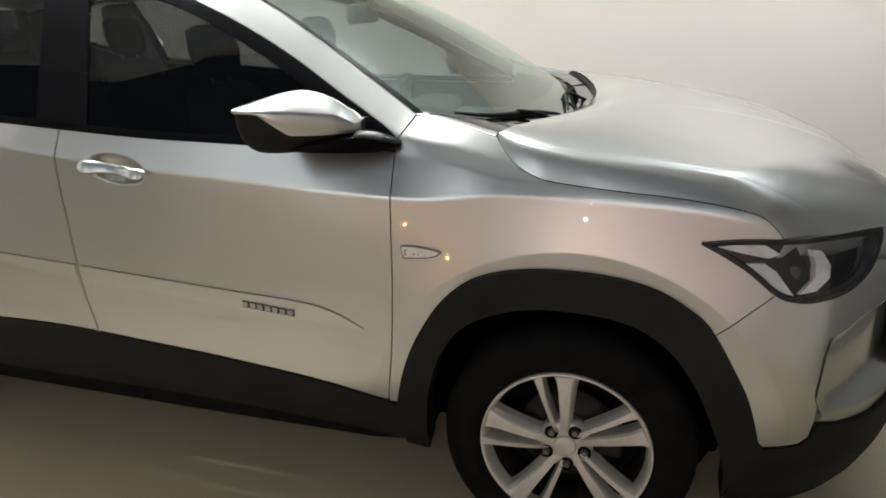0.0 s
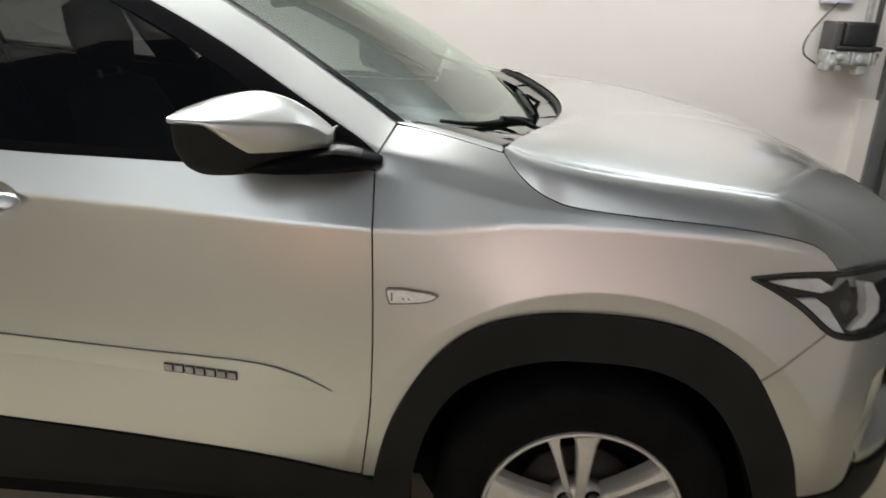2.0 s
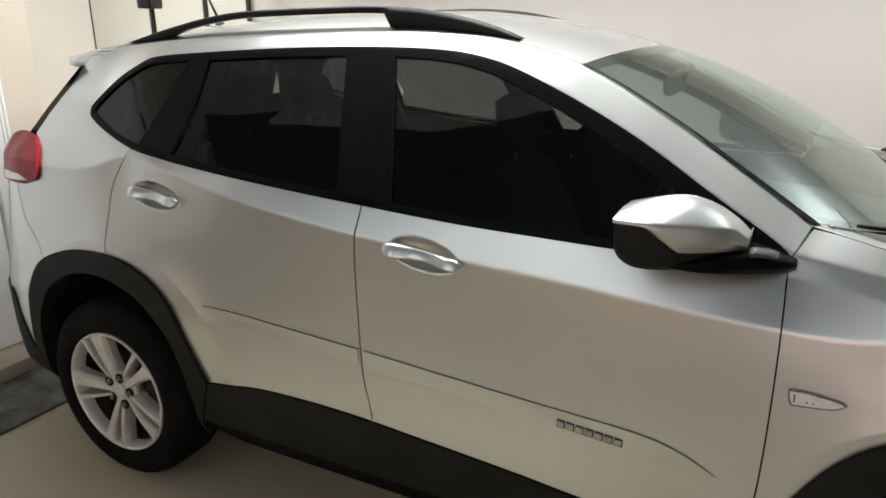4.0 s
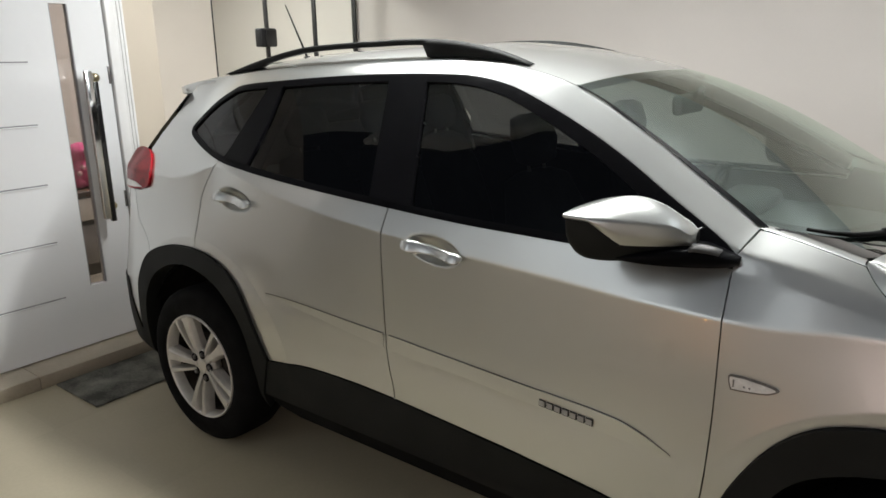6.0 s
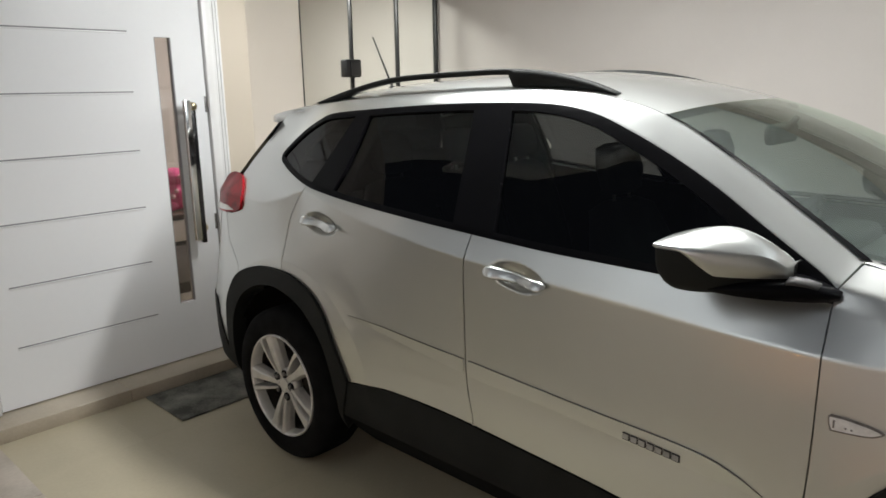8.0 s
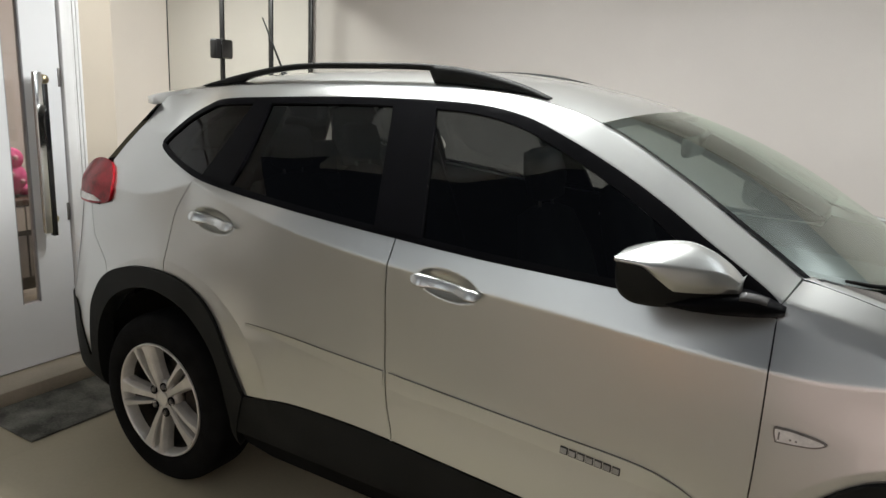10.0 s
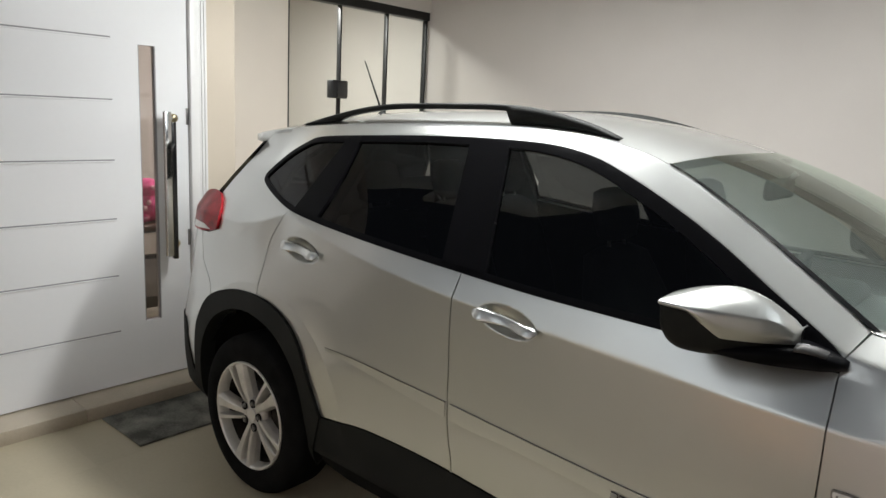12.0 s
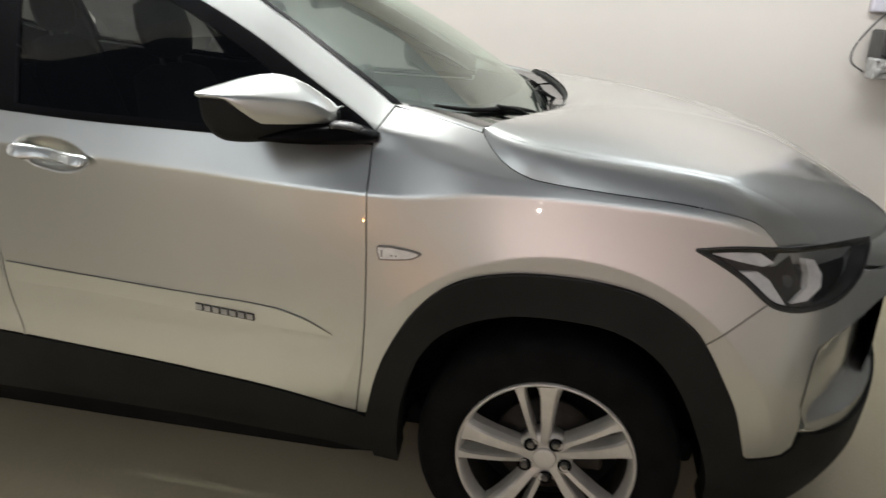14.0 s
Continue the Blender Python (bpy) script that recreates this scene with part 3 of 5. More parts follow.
    add("window_top_trim", list(TOP) + inner[::-1], TRIM, out=0.003, depth=0.012, cell=0.02, gap=0)
    add("b_pillar", [(-1.478, 1.118), (-1.605, 1.512), (-1.775, 1.512), (-1.655, 1.124)], TRIM, out=0.004, gap=0)
    add("c_pillar_trim", [(-2.317, 1.175), (-2.305, 1.25), (-2.300, 1.35), (-2.313, 1.496), (-2.39, 1.490), (-2.42, 1.38), (-2.455, 1.26), (-2.478, 1.20)], TRIM, out=0.004, gap=0)
    add("mirror_sail", [(-.486, 1.102), (-.70, 1.104), (-.76, 1.15), (-.72, 1.222), (-.60, 1.182), (-.50, 1.128)], TRIM, out=0.006, gap=0)
    # inner trim of the pillars
    add("pillar_lining", [(-2.29, 1.10), (-2.28, 1.50), (-2.44, 1.50), (-2.52, 1.38), (-2.53, 1.10)], DASHDARK, out=-0.05, depth=0.02, cell=0.05, gap=0)
    add("pillar_lining", [(-2.72, 1.10), (-2.70, 1.36), (-2.62, 1.47), (-2.60, 1.52), (-2.90, 1.46), (-3.00, 1.25), (-3.0, 1.10)], DASHDARK, out=-0.05, depth=0.02, cell=0.05, gap=0)
    # panes
    def inside(x0, x1):
        low = [(x, z + 0.010) for x, z in between(BELT, x0, x1)]
        up = [(x, z - 0.008) for x, z in between([p for p in TOP if p[1] > 1.2], x0, x1)]
        return low, up
    low, up = inside(-1.62, -.68)
    add("front_window", [(-1.475, low[0][1])] + [p for p in low if p[0] > -1.475] + [p for p in up[::-1]][:-1] + [(-1.615, 1.52)], TINT, front, cell=0.03, out=-0.006, depth=0)
    low, up = inside(-2.34, -1.66)
    add("rear_window", low + [(-1.76, 1.515)] + [p for p in up[::-1] if -2.34 < p[0] < -1.76] + [(-2.345, 1.49), (-2.28, 1.28)], TINTDARK, rear, cell=0.03, out=-0.006, depth=0)
    low = [(x, z + 0.004) for x, z in between(BELT, -2.775, -2.45)]
    up = [p for p in TOP if -2.775 < p[0] < -2.40]
    add("quarter_window", low + [(-2.40, 1.49)] + up[::-1], TINTDARK, cell=0.03, out=-0.004, depth=0)
    # handles
    for door, hx, hz, ln, up_ in ((front, -1.356, 1.017, .238, -.018), (rear, -2.354, 1.067, .238, -.016)):
        rows = []
        for k in range(25):
            u = k / 24
            x = hx - ln / 2 + ln * u
            z = hz + up_ * (u - 0.35)
            lift = 0.012 + 0.032 * min(1, math.sin(math.pi * (0.04 + 0.92 * u)) * 1.7)
            base = near([(x, z)], 0)[0]
            s = -1 if not far else 1
            w = float(np.interp(u, [0, .04, .1, .18, .35, .6, .82, .93, .98, 1], [.004, .011, .0165, .0175, .0145, .0128, .0135, .0150, .011, .004]))
            th = 0.7 * w
            mid = base + Vector((0, s * (lift - 0.004), 0))
            ring = []
            for q in range(18):
                ca, sa = math.cos(2 * math.pi * q / 18), math.sin(2 * math.pi * q / 18)
                rise = w * abs(sa) ** .6 * (1 if sa > 0 else -1)
                ring.append(mid + Vector((0, s * (th * abs(ca) ** .45 * (1 if ca > 0 else -1) - .55 * rise), rise)))
            rows.append(ring)
        geo = solid_loft(rows)
        part("door_handle", geo, PAINT, door, "silver painted pull handle")
        foot = near([(hx - 0.078, hz - 0.008)], -0.01)[0]
        part("lock_cap", tube([foot, foot + Vector((0, -0.034 if not far else 0.034, 0))], 0.013, 16), PAINT, door)
    # turn signal on the fender
    mk = smooth_line([(-.450, .862), (-.43, .8655), (-.41, .866), (-.36, .861), (-.341, .856), (-.340, .850), (-.362, .838), (-.40, .832), (-.437, .829), (-.444, .832)], 3, True)
    add("turn_signal_frame", mk, STEEL, out=0.006, depth=0.008, cell=0.01, gap=0, label="chrome-framed side turn signal")
    lens = add("turn_signal_lens", mk, WHITELENS, out=0.008, depth=0.003, cell=0.01, gap=0.004, label="clear side turn signal lens")
    for u0, u1, z0, z1 in ((-.438, -.4345, .838, .856), (-.414, -.410, .842, .8455), (-.402, -.398, .842, .8455)):
        add("lens_rib", [(u0, z0), (u1, z0), (u1, z1), (u0, z1)], STEEL, lens, out=0.009, depth=0.002, cell=0.02, gap=0)
    # badge: plain chrome bars where the letters stand
    for k in range(7):
        x0, z0 = -.952 + k * 0.0245, .648 - k * 0.0014
        for word, d, o0, o1, m in (("badge_outline", 0.0, .0025, .0080, MOTORGREY), ("badge_bar", 0.0026, .0025, .0095, ALU)):
            ring = [(x0 + d * .6, z0 - d), (x0 + 0.0205 - d * .6, z0 - .001 - d), (x0 + 0.0205 - d * .6, z0 - 0.020 + d), (x0 + d * .6, z0 - 0.019 + d)]
            part(word, solid_loft([near(ring, o0), near(ring, o1)]), m, front, smooth=False)
    # headlamp: dark bowl, bright strips, round projector, clear cover
    cover = LAMP_LOW + LAMP_TOP[::-1][1:-1]
    head = add("headlight", cover, GLOSSBLACK, out=-0.045, depth=0, cell=0.03, gap=0.001, label="headlight with dark bowl and bright reflector strips")
    ring = [tuple(q) for q in cover]
    inner = shrink(tidy(ring), 0.010)
    rp, _ = flank_points(shrink(tidy(ring), 0.0015), 0.0015, far)
    ip, _ = flank_points(inner, 0.0015, far)
    dp, _ = flank_points(inner, -0.045, far)
    part("headlight_rim", grid([[Vector(q) for q in rp], [Vector(q) for q in ip], [Vector(q) for q in dp]], True), GLOSSBLACK, head)
    for strip in ([(.311, .922), (.43, .927), (.466, .906), (.44, .896), (.39, .904), (.35, .912)], [(.380, .880), (.432, .884), (.460, .866), (.506, .808), (.480, .814), (.42, .846)], [(.536, .915), (.558, .912), (.582, .878), (.583, .848), (.555, .818), (.517, .812), (.548, .85), (.548, .88)]):
        add("light_strip", strip, WHITELENS, head, out=-0.006, depth=0.02, cell=0.012, gap=0)
    centre = near([(.496, .856)], -0.03)[0]
    part("projector", moved(lathe([(0.0, -.012), (.02, -.010), (.034, 0), (.038, .02), (.040, .03)], 28), Matrix.Translation(centre) @ (pose(0, 0, 0) if not far else pose(0, 0, 0, 0, 0, 180))), GLOSSBLACK, head)
    seal = near(tidy(ring), 0.001)
    part("headlight_seal", tube(seal + seal[:1], 0.0042, 6), GLOSSBLACK, head)
    add("headlight_cover", cover, LENS, head, out=0.0, depth=0, cell=0.02, gap=0.003)
    # tail lamp
    tail = smooth_line([(-2.943, 1.075), (-2.945, 1.115), (-2.985, 1.165), (-3.045, 1.203), (-3.14, 1.205), (-3.24, 1.17), (-3.30, 1.10), (-3.28, 1.045), (-3.14, 1.032), (-3.03, 1.038), (-2.965, 1.052)], 4, True)
    lamp = add("tail_light", tail, REDLENS, out=0.012, depth=0.03, gap=0.001, label="red tail light with a white lower section")
    add("reverse_lens", [(-3.00, 1.050), (-3.06, 1.068), (-3.16, 1.070), (-3.27, 1.062), (-3.26, 1.048), (-3.14, 1.041), (-3.05, 1.046)], WHITELENS, lamp, out=0.0145, depth=0.004, cell=0.012, gap=0)


def wheel(car, x, far, turn):
    """Alloy wheel with five pairs of spokes."""
    hub = thing("wheel", "", "")
    hub.parent = car
    hub.location = (x, 0.0 if not far else 2 * CY, 0.332)
    if far:
        hub.rotation_euler = (0, 0, math.pi)
    R = 0.340
    tread = [(.222, .030), (.2295, .017), (.236, .010), (.262, .004), (.292, .006), (.318, .016), (.332, .030), (.3385, .05), (R, .08), (R, .15), (.3385, .185), (.325, .215), (.27, .228), (.232, .205)]
    part("tyre", lathe(tread, 72, True), RUBBER, hub)
    lip = [(.2305, .020), (.2290, .010), (.2262, .0068), (.2225, .0085), (.2185, .015), (.2145, .028), (.2095, .055)]
    part("rim", joined(lathe(lip, 72), lathe([(0, .034), (.030, .034), (.045, .031), (.060, .033), (.072, .040), (.075, .075), (0, .075)], 40)), ALLOY, hub, "silver alloy rim")
    for k in range(5):
        base = math.radians(92 + 72 * k + turn)
        er, et = Vector((math.cos(base), 0, math.sin(base))), Vector((-math.sin(base), 0, math.cos(base)))
        for sgn, w1, w0 in ((1, .0135, .0085), (-1, .0300, .0140)):
            rows = []
            for q in range(15):
                u = q / 14
                r = .040 + .178 * u
                off = (0.0215 + 0.0330 * u) if sgn > 0 else -(0.0050 + 0.0225 * u)
                w = w0 + (w1 - w0) * (0.6 * u + 0.4 * u ** 3) + .006 * max(0, (u - .78) / .22) ** 2.2
                y = 0.030 - 0.021 * u - 0.006 * math.sin(math.pi * u)
                dip = 0.010 * math.sin(math.pi * u) ** .5
                lo, hi = (-1, 1) if sgn > 0 else (1, -1)
                ring = [(-1, .050), (-1, .008), (-.84, 0), (.40, .001), (.62, .003 + .4 * dip), (.94, .012 + 1.3 * dip), (1, .050)]
                rows.append([er * r + et * (off + w * a * sgn) + Vector((0, y + b, 0)) for a, b in ring])
            part("spoke", solid_loft(rows), ALLOY, hub, smooth=False)
    part("rim_barrel", lathe([(.2095, .054), (.205, .10), (.203, .20), (.215, .20)], 56), DISC, hub)
    part("centre_cap", lathe([(0, .0245), (.024, .0245), (.0285, .0255), (.0305, .029), (.031, .036)], 32), ALLOY, hub)
    for k in range(5):
        a = math.radians(92 + 36 + 72 * k + turn)
        at = Matrix.Translation((.054 * math.cos(a), 0, .054 * math.sin(a)))
        part("lug_pocket", moved(lathe([(.0180, .024), (.0180, .029), (.014, .030), (0, .0302)], 18), at), DARK, hub)
        part("lug_nut", moved(lathe([(0, .019), (.008, .019), (.0108, .023), (.0108, .034)], 6), at), STEEL, hub, smooth=False)
    part("brake_disc", lathe([(.0, .095), (.135, .095), (.135, .115), (0, .115)], 48), DISC, hub)
    part("brake_caliper", rbox(.07, .15, .075, .13, -.05, .06, .012), DISC, hub)
    part("rim_well", lathe([(.204, .16), (0, .16)], 40), DARK, hub)
    return hub


def wheel_well(car, x, far):
    a0, a1 = (-15, 194.5) if x > -1 else (-1, 181)
    s = -1 if far else 1
    y0 = 2 * CY if far else 0
    rows = []
    for r, y in ((.432, .075), (.434, .10), (.436, .36), (0.01, .36)):
        rows.append([Vector((x + r * math.cos(a), y0 + s * y, .33 + r * math.sin(a))) for a in [math.radians(a0 + (a1 - a0) * k / 48) for k in range(49)]])
    part("wheel_well", grid(rows), DARK, car)
    # Dark sheet stands in for the shade under the car behind the wheel.
    b0, b1 = a0 - 20, a1 + 20
    part("undercar_shade", grid([[Vector((x + r * math.cos(a), y0 + s * .362, .33 + r * math.sin(a))) for a in [math.radians(b0 + (b1 - b0) * k / 40) for k in range(41)]] for r in (.436, .01)]), DARK, car)


# ---- top of the car: bonnet, windscreen, roof ----
EX = np.array(sorted(EDGE))


def roof_edge(x):
    z = float(np.interp(x, EX[:, 0], EX[:, 1]))
    return float(flank([x], [z])[0]), z


def top_of_car(car):
    # roof from the windscreen header to the tailgate
    rows = []
    xs = [-1.036 - 1.894 * k / 50 for k in range(51)]
    for x in xs:
        y, z = roof_edge(x)
        row = []
        for k in range(33):
            t = -1 + 2 * k / 32
            crown = 0.060 * (1 - abs(t) ** 2.4)
            bow = 0.085 * (1 - t * t) * max(0, 1 - (xs[0] - x) / 0.5)
            row.append(Vector((x + bow, CY + t * (CY - y), z + crown - 0.33 * bow)))
        rows.append(row)
    part("roof", grid([r[::-1] for r in rows]), PAINT, car)
    # spoiler over the rear window
    rows = []
    y, z = roof_edge(-2.90)
    for x, dz, th, half in ((-2.85, .016, .02, -.004), (-2.93, 0.010, .045, .004), (-3.00, .002, .050, .004), (-3.07, -.008, .042, -.004), (-3.125, -.018, .028, -.018), (-3.150, -.028, .012, -.036)):
        row = [Vector((x + 0.03 * abs(t), CY + t * (CY - y + half), z + 0.045 * (1 - abs(t) ** 2.4) + dz)) for t in [-1 + k / 20 for k in range(41)]]
        rows.append(row + [p - Vector((0, 0, th)) for p in row[::-1]])
    part("spoiler", solid_loft(rows), PAINT, car)
    # windscreen
    def screen_point(s, t, lift=0.0):
        x = -.447 + s * (-1.036 + .447)
        y, z = roof_edge(x)
        top_bow = 0.085
        bow = (0.20 * (1 - abs(t) ** 8) + 0.16 * (1 - t * t)) * (1 - s) + top_bow * s * (1 - t * t)
        dz = -(0.05 * (1 - abs(t) ** 8) + 0.06 * (1 - t * t)) * (1 - s) + s * (0.060 * (1 - abs(t) ** 2.4) - 0.028 * (1 - t * t))
        return Vector((x + bow, CY + t * (CY - y), z + dz + 0.045 * math.sin(math.pi * s) * (1 - t * t) + lift))
    rows = [[screen_point(s / 24, -1 + 2 * k / 32) for k in range(33)] for s in range(25)]
    part("windshield", grid(rows), SCREEN, car, "pale green windshield glass")
    for sgn in (-1, 1):
        part("windshield_seal", grid([[screen_point(s / 24, sgn * 1.004, 0.003), screen_point(s / 24, sgn * 0.991, 0.002)] for s in range(25)]), TRIM, car)
    part("windshield_header", grid([[screen_point(s, 1 - 2 * k / 32, -.004) for k in range(33)] for s in (0.95, 1.0)]), TRIM, car)
    # bonnet
    hl = HOODLINE
    ln = np.cumsum([0] + [math.dist(hl[k], hl[k - 1]) for k in range(1, len(hl))])
    ln /= ln[-1]
    rows = []
    crown = np.polyfit([0, .15, .3, .55, .78, .92, 1], [1.135, 1.163, 1.152, 1.103, 1.03, .970, .922], 5)
    ridge = np.polyfit([-.2, -.16, .02, .20, .34, .49, .60, .75], [1.149, 1.143, 1.113, 1.095, 1.082, 1.052, 1.012, .94], 4)
    for i in range(49):
        s = i / 48
        ex, ez = float(np.interp(s, ln, [p[0] for p in hl])), float(np.interp(s, ln, [p[1] for p in hl]))
        ey = float(flank([ex], [ez])[0])
        cx = -.04 + 0.92 * s
        cz = float(np.polyval(crown, s))
        # a soft ridge runs along the bonnet, close to its edge at the rear
        ar = .985 - .075 * s ** .45
        xr = ex + (cx - ex) * (1 - ar ** (2 + 1.5 * s ** 3))
        zr = float(np.polyval(ridge, min(.75, max(-.2, xr))))
        flat = ez + (cz - ez) * (1 - ar ** 2.1)
        m = min(1, max(0, (s - .72) / .28))
        zr = zr * (1 - m) + flat * m
        zr += .016
        row = []
        for k in range(201):
            q = 1 - 2 * k / 200
            # columns gather on both sides of the ridge
            a = float(np.interp(1 - abs(q), [0, .17, .19, .30, 1], [1, ar + .0008, ar - .0008, ar - .10, 0]))
            t = a if q >= 0 else -a
            u = (1 - a) / (1 - ar)
            side = ez + (zr - ez) * (1.35 * u - 0.35 * u * u) if u < 1.4 else ez + (zr - ez) * (1.204 + 0.37 * (u - 1.4))
            w = max(0.0, ar - a) / .05
            top = zr + (cz - zr) * (1 - (a / ar) ** 2) - .003 * min(1, s / .2) * w * math.exp(1 - w)
            z = .5 * (side + top - math.hypot(side - top, .045 * min(1, u))) if u < 12 else top
            row.append(Vector((ex + (cx - ex) * (1 - a ** (2 + 1.5 * s ** 3)), CY + t * (CY - ey - 0.003), z)))
        rows.append(row)
    part("hood", grid(rows), PAINT, car, "silver painted hood")
    hood_rear = rows[0]
    lip = [p.copy() for p in rows[-1]]
    part("hood_lip", grid([lip, [p + Vector((.004, 0, -.012)) for p in lip], [p + Vector((-.01, 0, -.05)) for p in lip]]), PAINT, car)
    lip = [p for p in lip if p.x > .665]
    half = max(abs(p.y - CY) for p in lip)
    part("nose_panel", grid([[p + Vector((dx * min(1, .12 + (half - abs(p.y - CY)) / .14), 0, dz)) for p in lip] for dx, dz in ((-.004, -.016), (.012, -.020), (.036, -.034), (.052, -.058), (.056, -.10), (.050, -.18))]), PAINT, car)
    # painted strip between the fender's top edge and the glass
    for far in (False, True):
        line, _ = flank_points(smooth_line([(-.452, 1.181), (-.40, 1.172), (-.33, 1.160), (-.26, 1.146), (-.222, 1.138)], 5), 0.0, far)
        sg = -1 if far else 1
        part("fender_top", grid([[Vector(p) + Vector((0, sg * dy, dz)) for dy, dz in ((-.001, 0), (.016, .0065), (.034, .006), (.044, -.004), (.048, -.03))] for p in line]), PAINT, car)
    # black cowl trough between glass and bonnet
    trough = []
    for p in hood_rear:
        t = (p.y - CY) / (CY - hood_rear[-1].y)
        t = max(-1, min(1, t))
        g = screen_point(0.03, t, -0.004)
        e = p + Vector((0.015, 0, -0.012))
        trough.append([g, g * .7 + e * .3 + Vector((0, 0, -.012)), g * .35 + e * .65 + Vector((0, 0, -.016)), e])
    part("cowl", grid(trough), GLOSSBLACK, car, "glossy black plastic wiper cowl")
    # broad moulded facets of the cowl, turned this way and that, and the seal along the bonnet
    for j, (k0, k1, h0, h1) in enumerate(((8, 30, .010, .002), (32, 52, .003, .012), (54, 84, .012, .004), (86, 114, .004, .010), (116, 146, .011, .003), (148, 168, .003, .012), (170, 192, .010, .002))):
        rows = []
        for q in range(7):
            g, q1, q2, e = trough[k0 + (k1 - k0) * q // 6]
            h = h0 + (h1 - h0) * q / 6
            rows.append([g.lerp(e, .12) + Vector((0, 0, h)), g.lerp(e, .45) + Vector((0, 0, h + .004 * (j % 2) - .008)), g.lerp(e, .80) + Vector((0, 0, -.004))])
        part("cowl_plate", grid(rows), COWL, car)
    part("hood_seal", tube([p + Vector((-.003, 0, -.014)) for p in hood_rear[14:-14:3]], .009, 8), BLACK, car)
    part("windshield_frit", grid([[screen_point(f * (0.06 + 0.07 * (1 - abs(t) ** 4)), t, -0.003) for f in (0, .5, 1)] for t in [1 - 2 * k / 40 for k in range(41)]]), TRIM, car)
    for t0, t1, tp in ((-.93, -.30, -.38), (-.12, .50, .34)):
        path = [screen_point(0.035 + 0.035 * math.sin(math.pi * k / 12), t0 + (t1 - t0) * k / 12, 0.010) for k in range(13)]
        w = part("wiper", tube(path, [.004 + .004 * math.sin(math.pi * k / 12) for k in range(13)], 8), BLACK, car)
        pivot = screen_point(0.0, tp, -.002) + Vector((.045, 0, 0))
        knee = path[5] * .45 + pivot * .55 + Vector((0.0, 0, .008))
        part("wiper_arm", tube(smooth_line([path[5] + Vector((0, 0, .008)), path[6] * .75 + pivot * .25 + Vector((0, 0, .010)), knee, pivot + Vector((0, 0, .006))], 5), .0060, 8), BLACK, w)
        part("wiper_pivot", moved(lathe([(0, -.026), (.010, -.025), (.014, -.018), (.015, .004)], 14), Matrix.Translation(pivot) @ pose(0, 0, 0, -90)), BLACK, w)
    # dark grille and bumper face across the nose
    rows = []
    for z, dx in ((.22, -.06), (.32, -.01), (.45, .0), (.60, .012), (.75, .01), (.83, -.01), (.88, -.06)):
        rows.append([Vector((.925 + dx - 0.09 * abs(t) ** 2.5, CY + t * .52, z)) for t in [-1 + k / 10 for k in range(21)]])
    part("grille", grid(rows), GLOSSBLACK, car)
    for z in (.56, .68, .80):
        part("grille_bar", tube([Vector((.943 - 0.09 * abs(t) ** 2.5, CY + t * .33, z)) for t in [-1 + k / 8 for k in range(17)]], 0.010, 8), GATEDARK, car)
    # tailgate and rear glass
    rows = []
    for z, x, hw in ((.30, -3.36, .62), (.60, -3.40, .62), (.80, -3.40, .62), (1.0, -3.36, .62), (1.15, -3.26, .62)):
        rows.append([Vector((x + 0.05 * abs(t) ** 3, CY + t * hw, z)) for t in [-1 + k / 8 for k in range(17)]])
    part("tailgate", grid(rows), PAINT, car)
    rows = []
    for z, x, hw in ((1.15, -3.21, .725), (1.30, -3.10, .655), (1.445, -2.995, .575)):
        rows.append([Vector((x + 0.06 * abs(t) ** 3, CY + t * hw, z)) for t in [-1 + k / 8 for k in range(17)]])
    part("rear_glass", grid(rows), GLOSSBLACK, car)
    part("rear_wiper", tube([(-3.275, CY - .1, 1.20), (-3.255, CY - .45, 1.225)], 0.008, 6), BLACK, car)
    # roof rails
    for far in (False, True):
        rows = []
        for k in range(61):
            u = k / 60
            x = -2.775 + u * (2.775 - 1.235)
            y, z = roof_edge(x)
            y += 0.035
            z += 0.012
            top = z + 0.062 * min(1, math.sin(math.pi * min(0.5, u * 2.6 / 2 + .0)) if u < .4 else (1 - max(0, (u - .62) / .38) ** 1.9)) + .001
            leg = 1 if u < 0.09 else (max(0, 1 - (u - .09) / .07) if u < .3 else (0 if u < 0.70 else min(1, (u - .70) / .012)))
            bot = z * leg + (1 - leg) * (top - 0.022) - .004 * leg
            bot = min(bot, top - .003)
            w = 0.016 + 0.006 * leg
            if far:
                y = 2 * CY - y
            rows.append([Vector((x, y + a * w, bot + b * (top - bot))) for a, b in ((-1, 0), (-1, .7), (-.6, 1), (.6, 1), (1, .7), (1, 0))])
        part("roof_rail", solid_loft(rows), BLACK, car, "black arched roof rail")
    # antenna
    ant = part("antenna_base", moved(lathe([(.028, 0), (.024, -.012), (.012, -.025), (0, -.028)], 16), pose(-2.77, CY, 1.575, -90)), BLACK, car)
    part("antenna_mast", tube([(-2.77, CY, 1.595), (-2.905, CY, 1.845)], [.006, .003], 8), BLACK, ant)


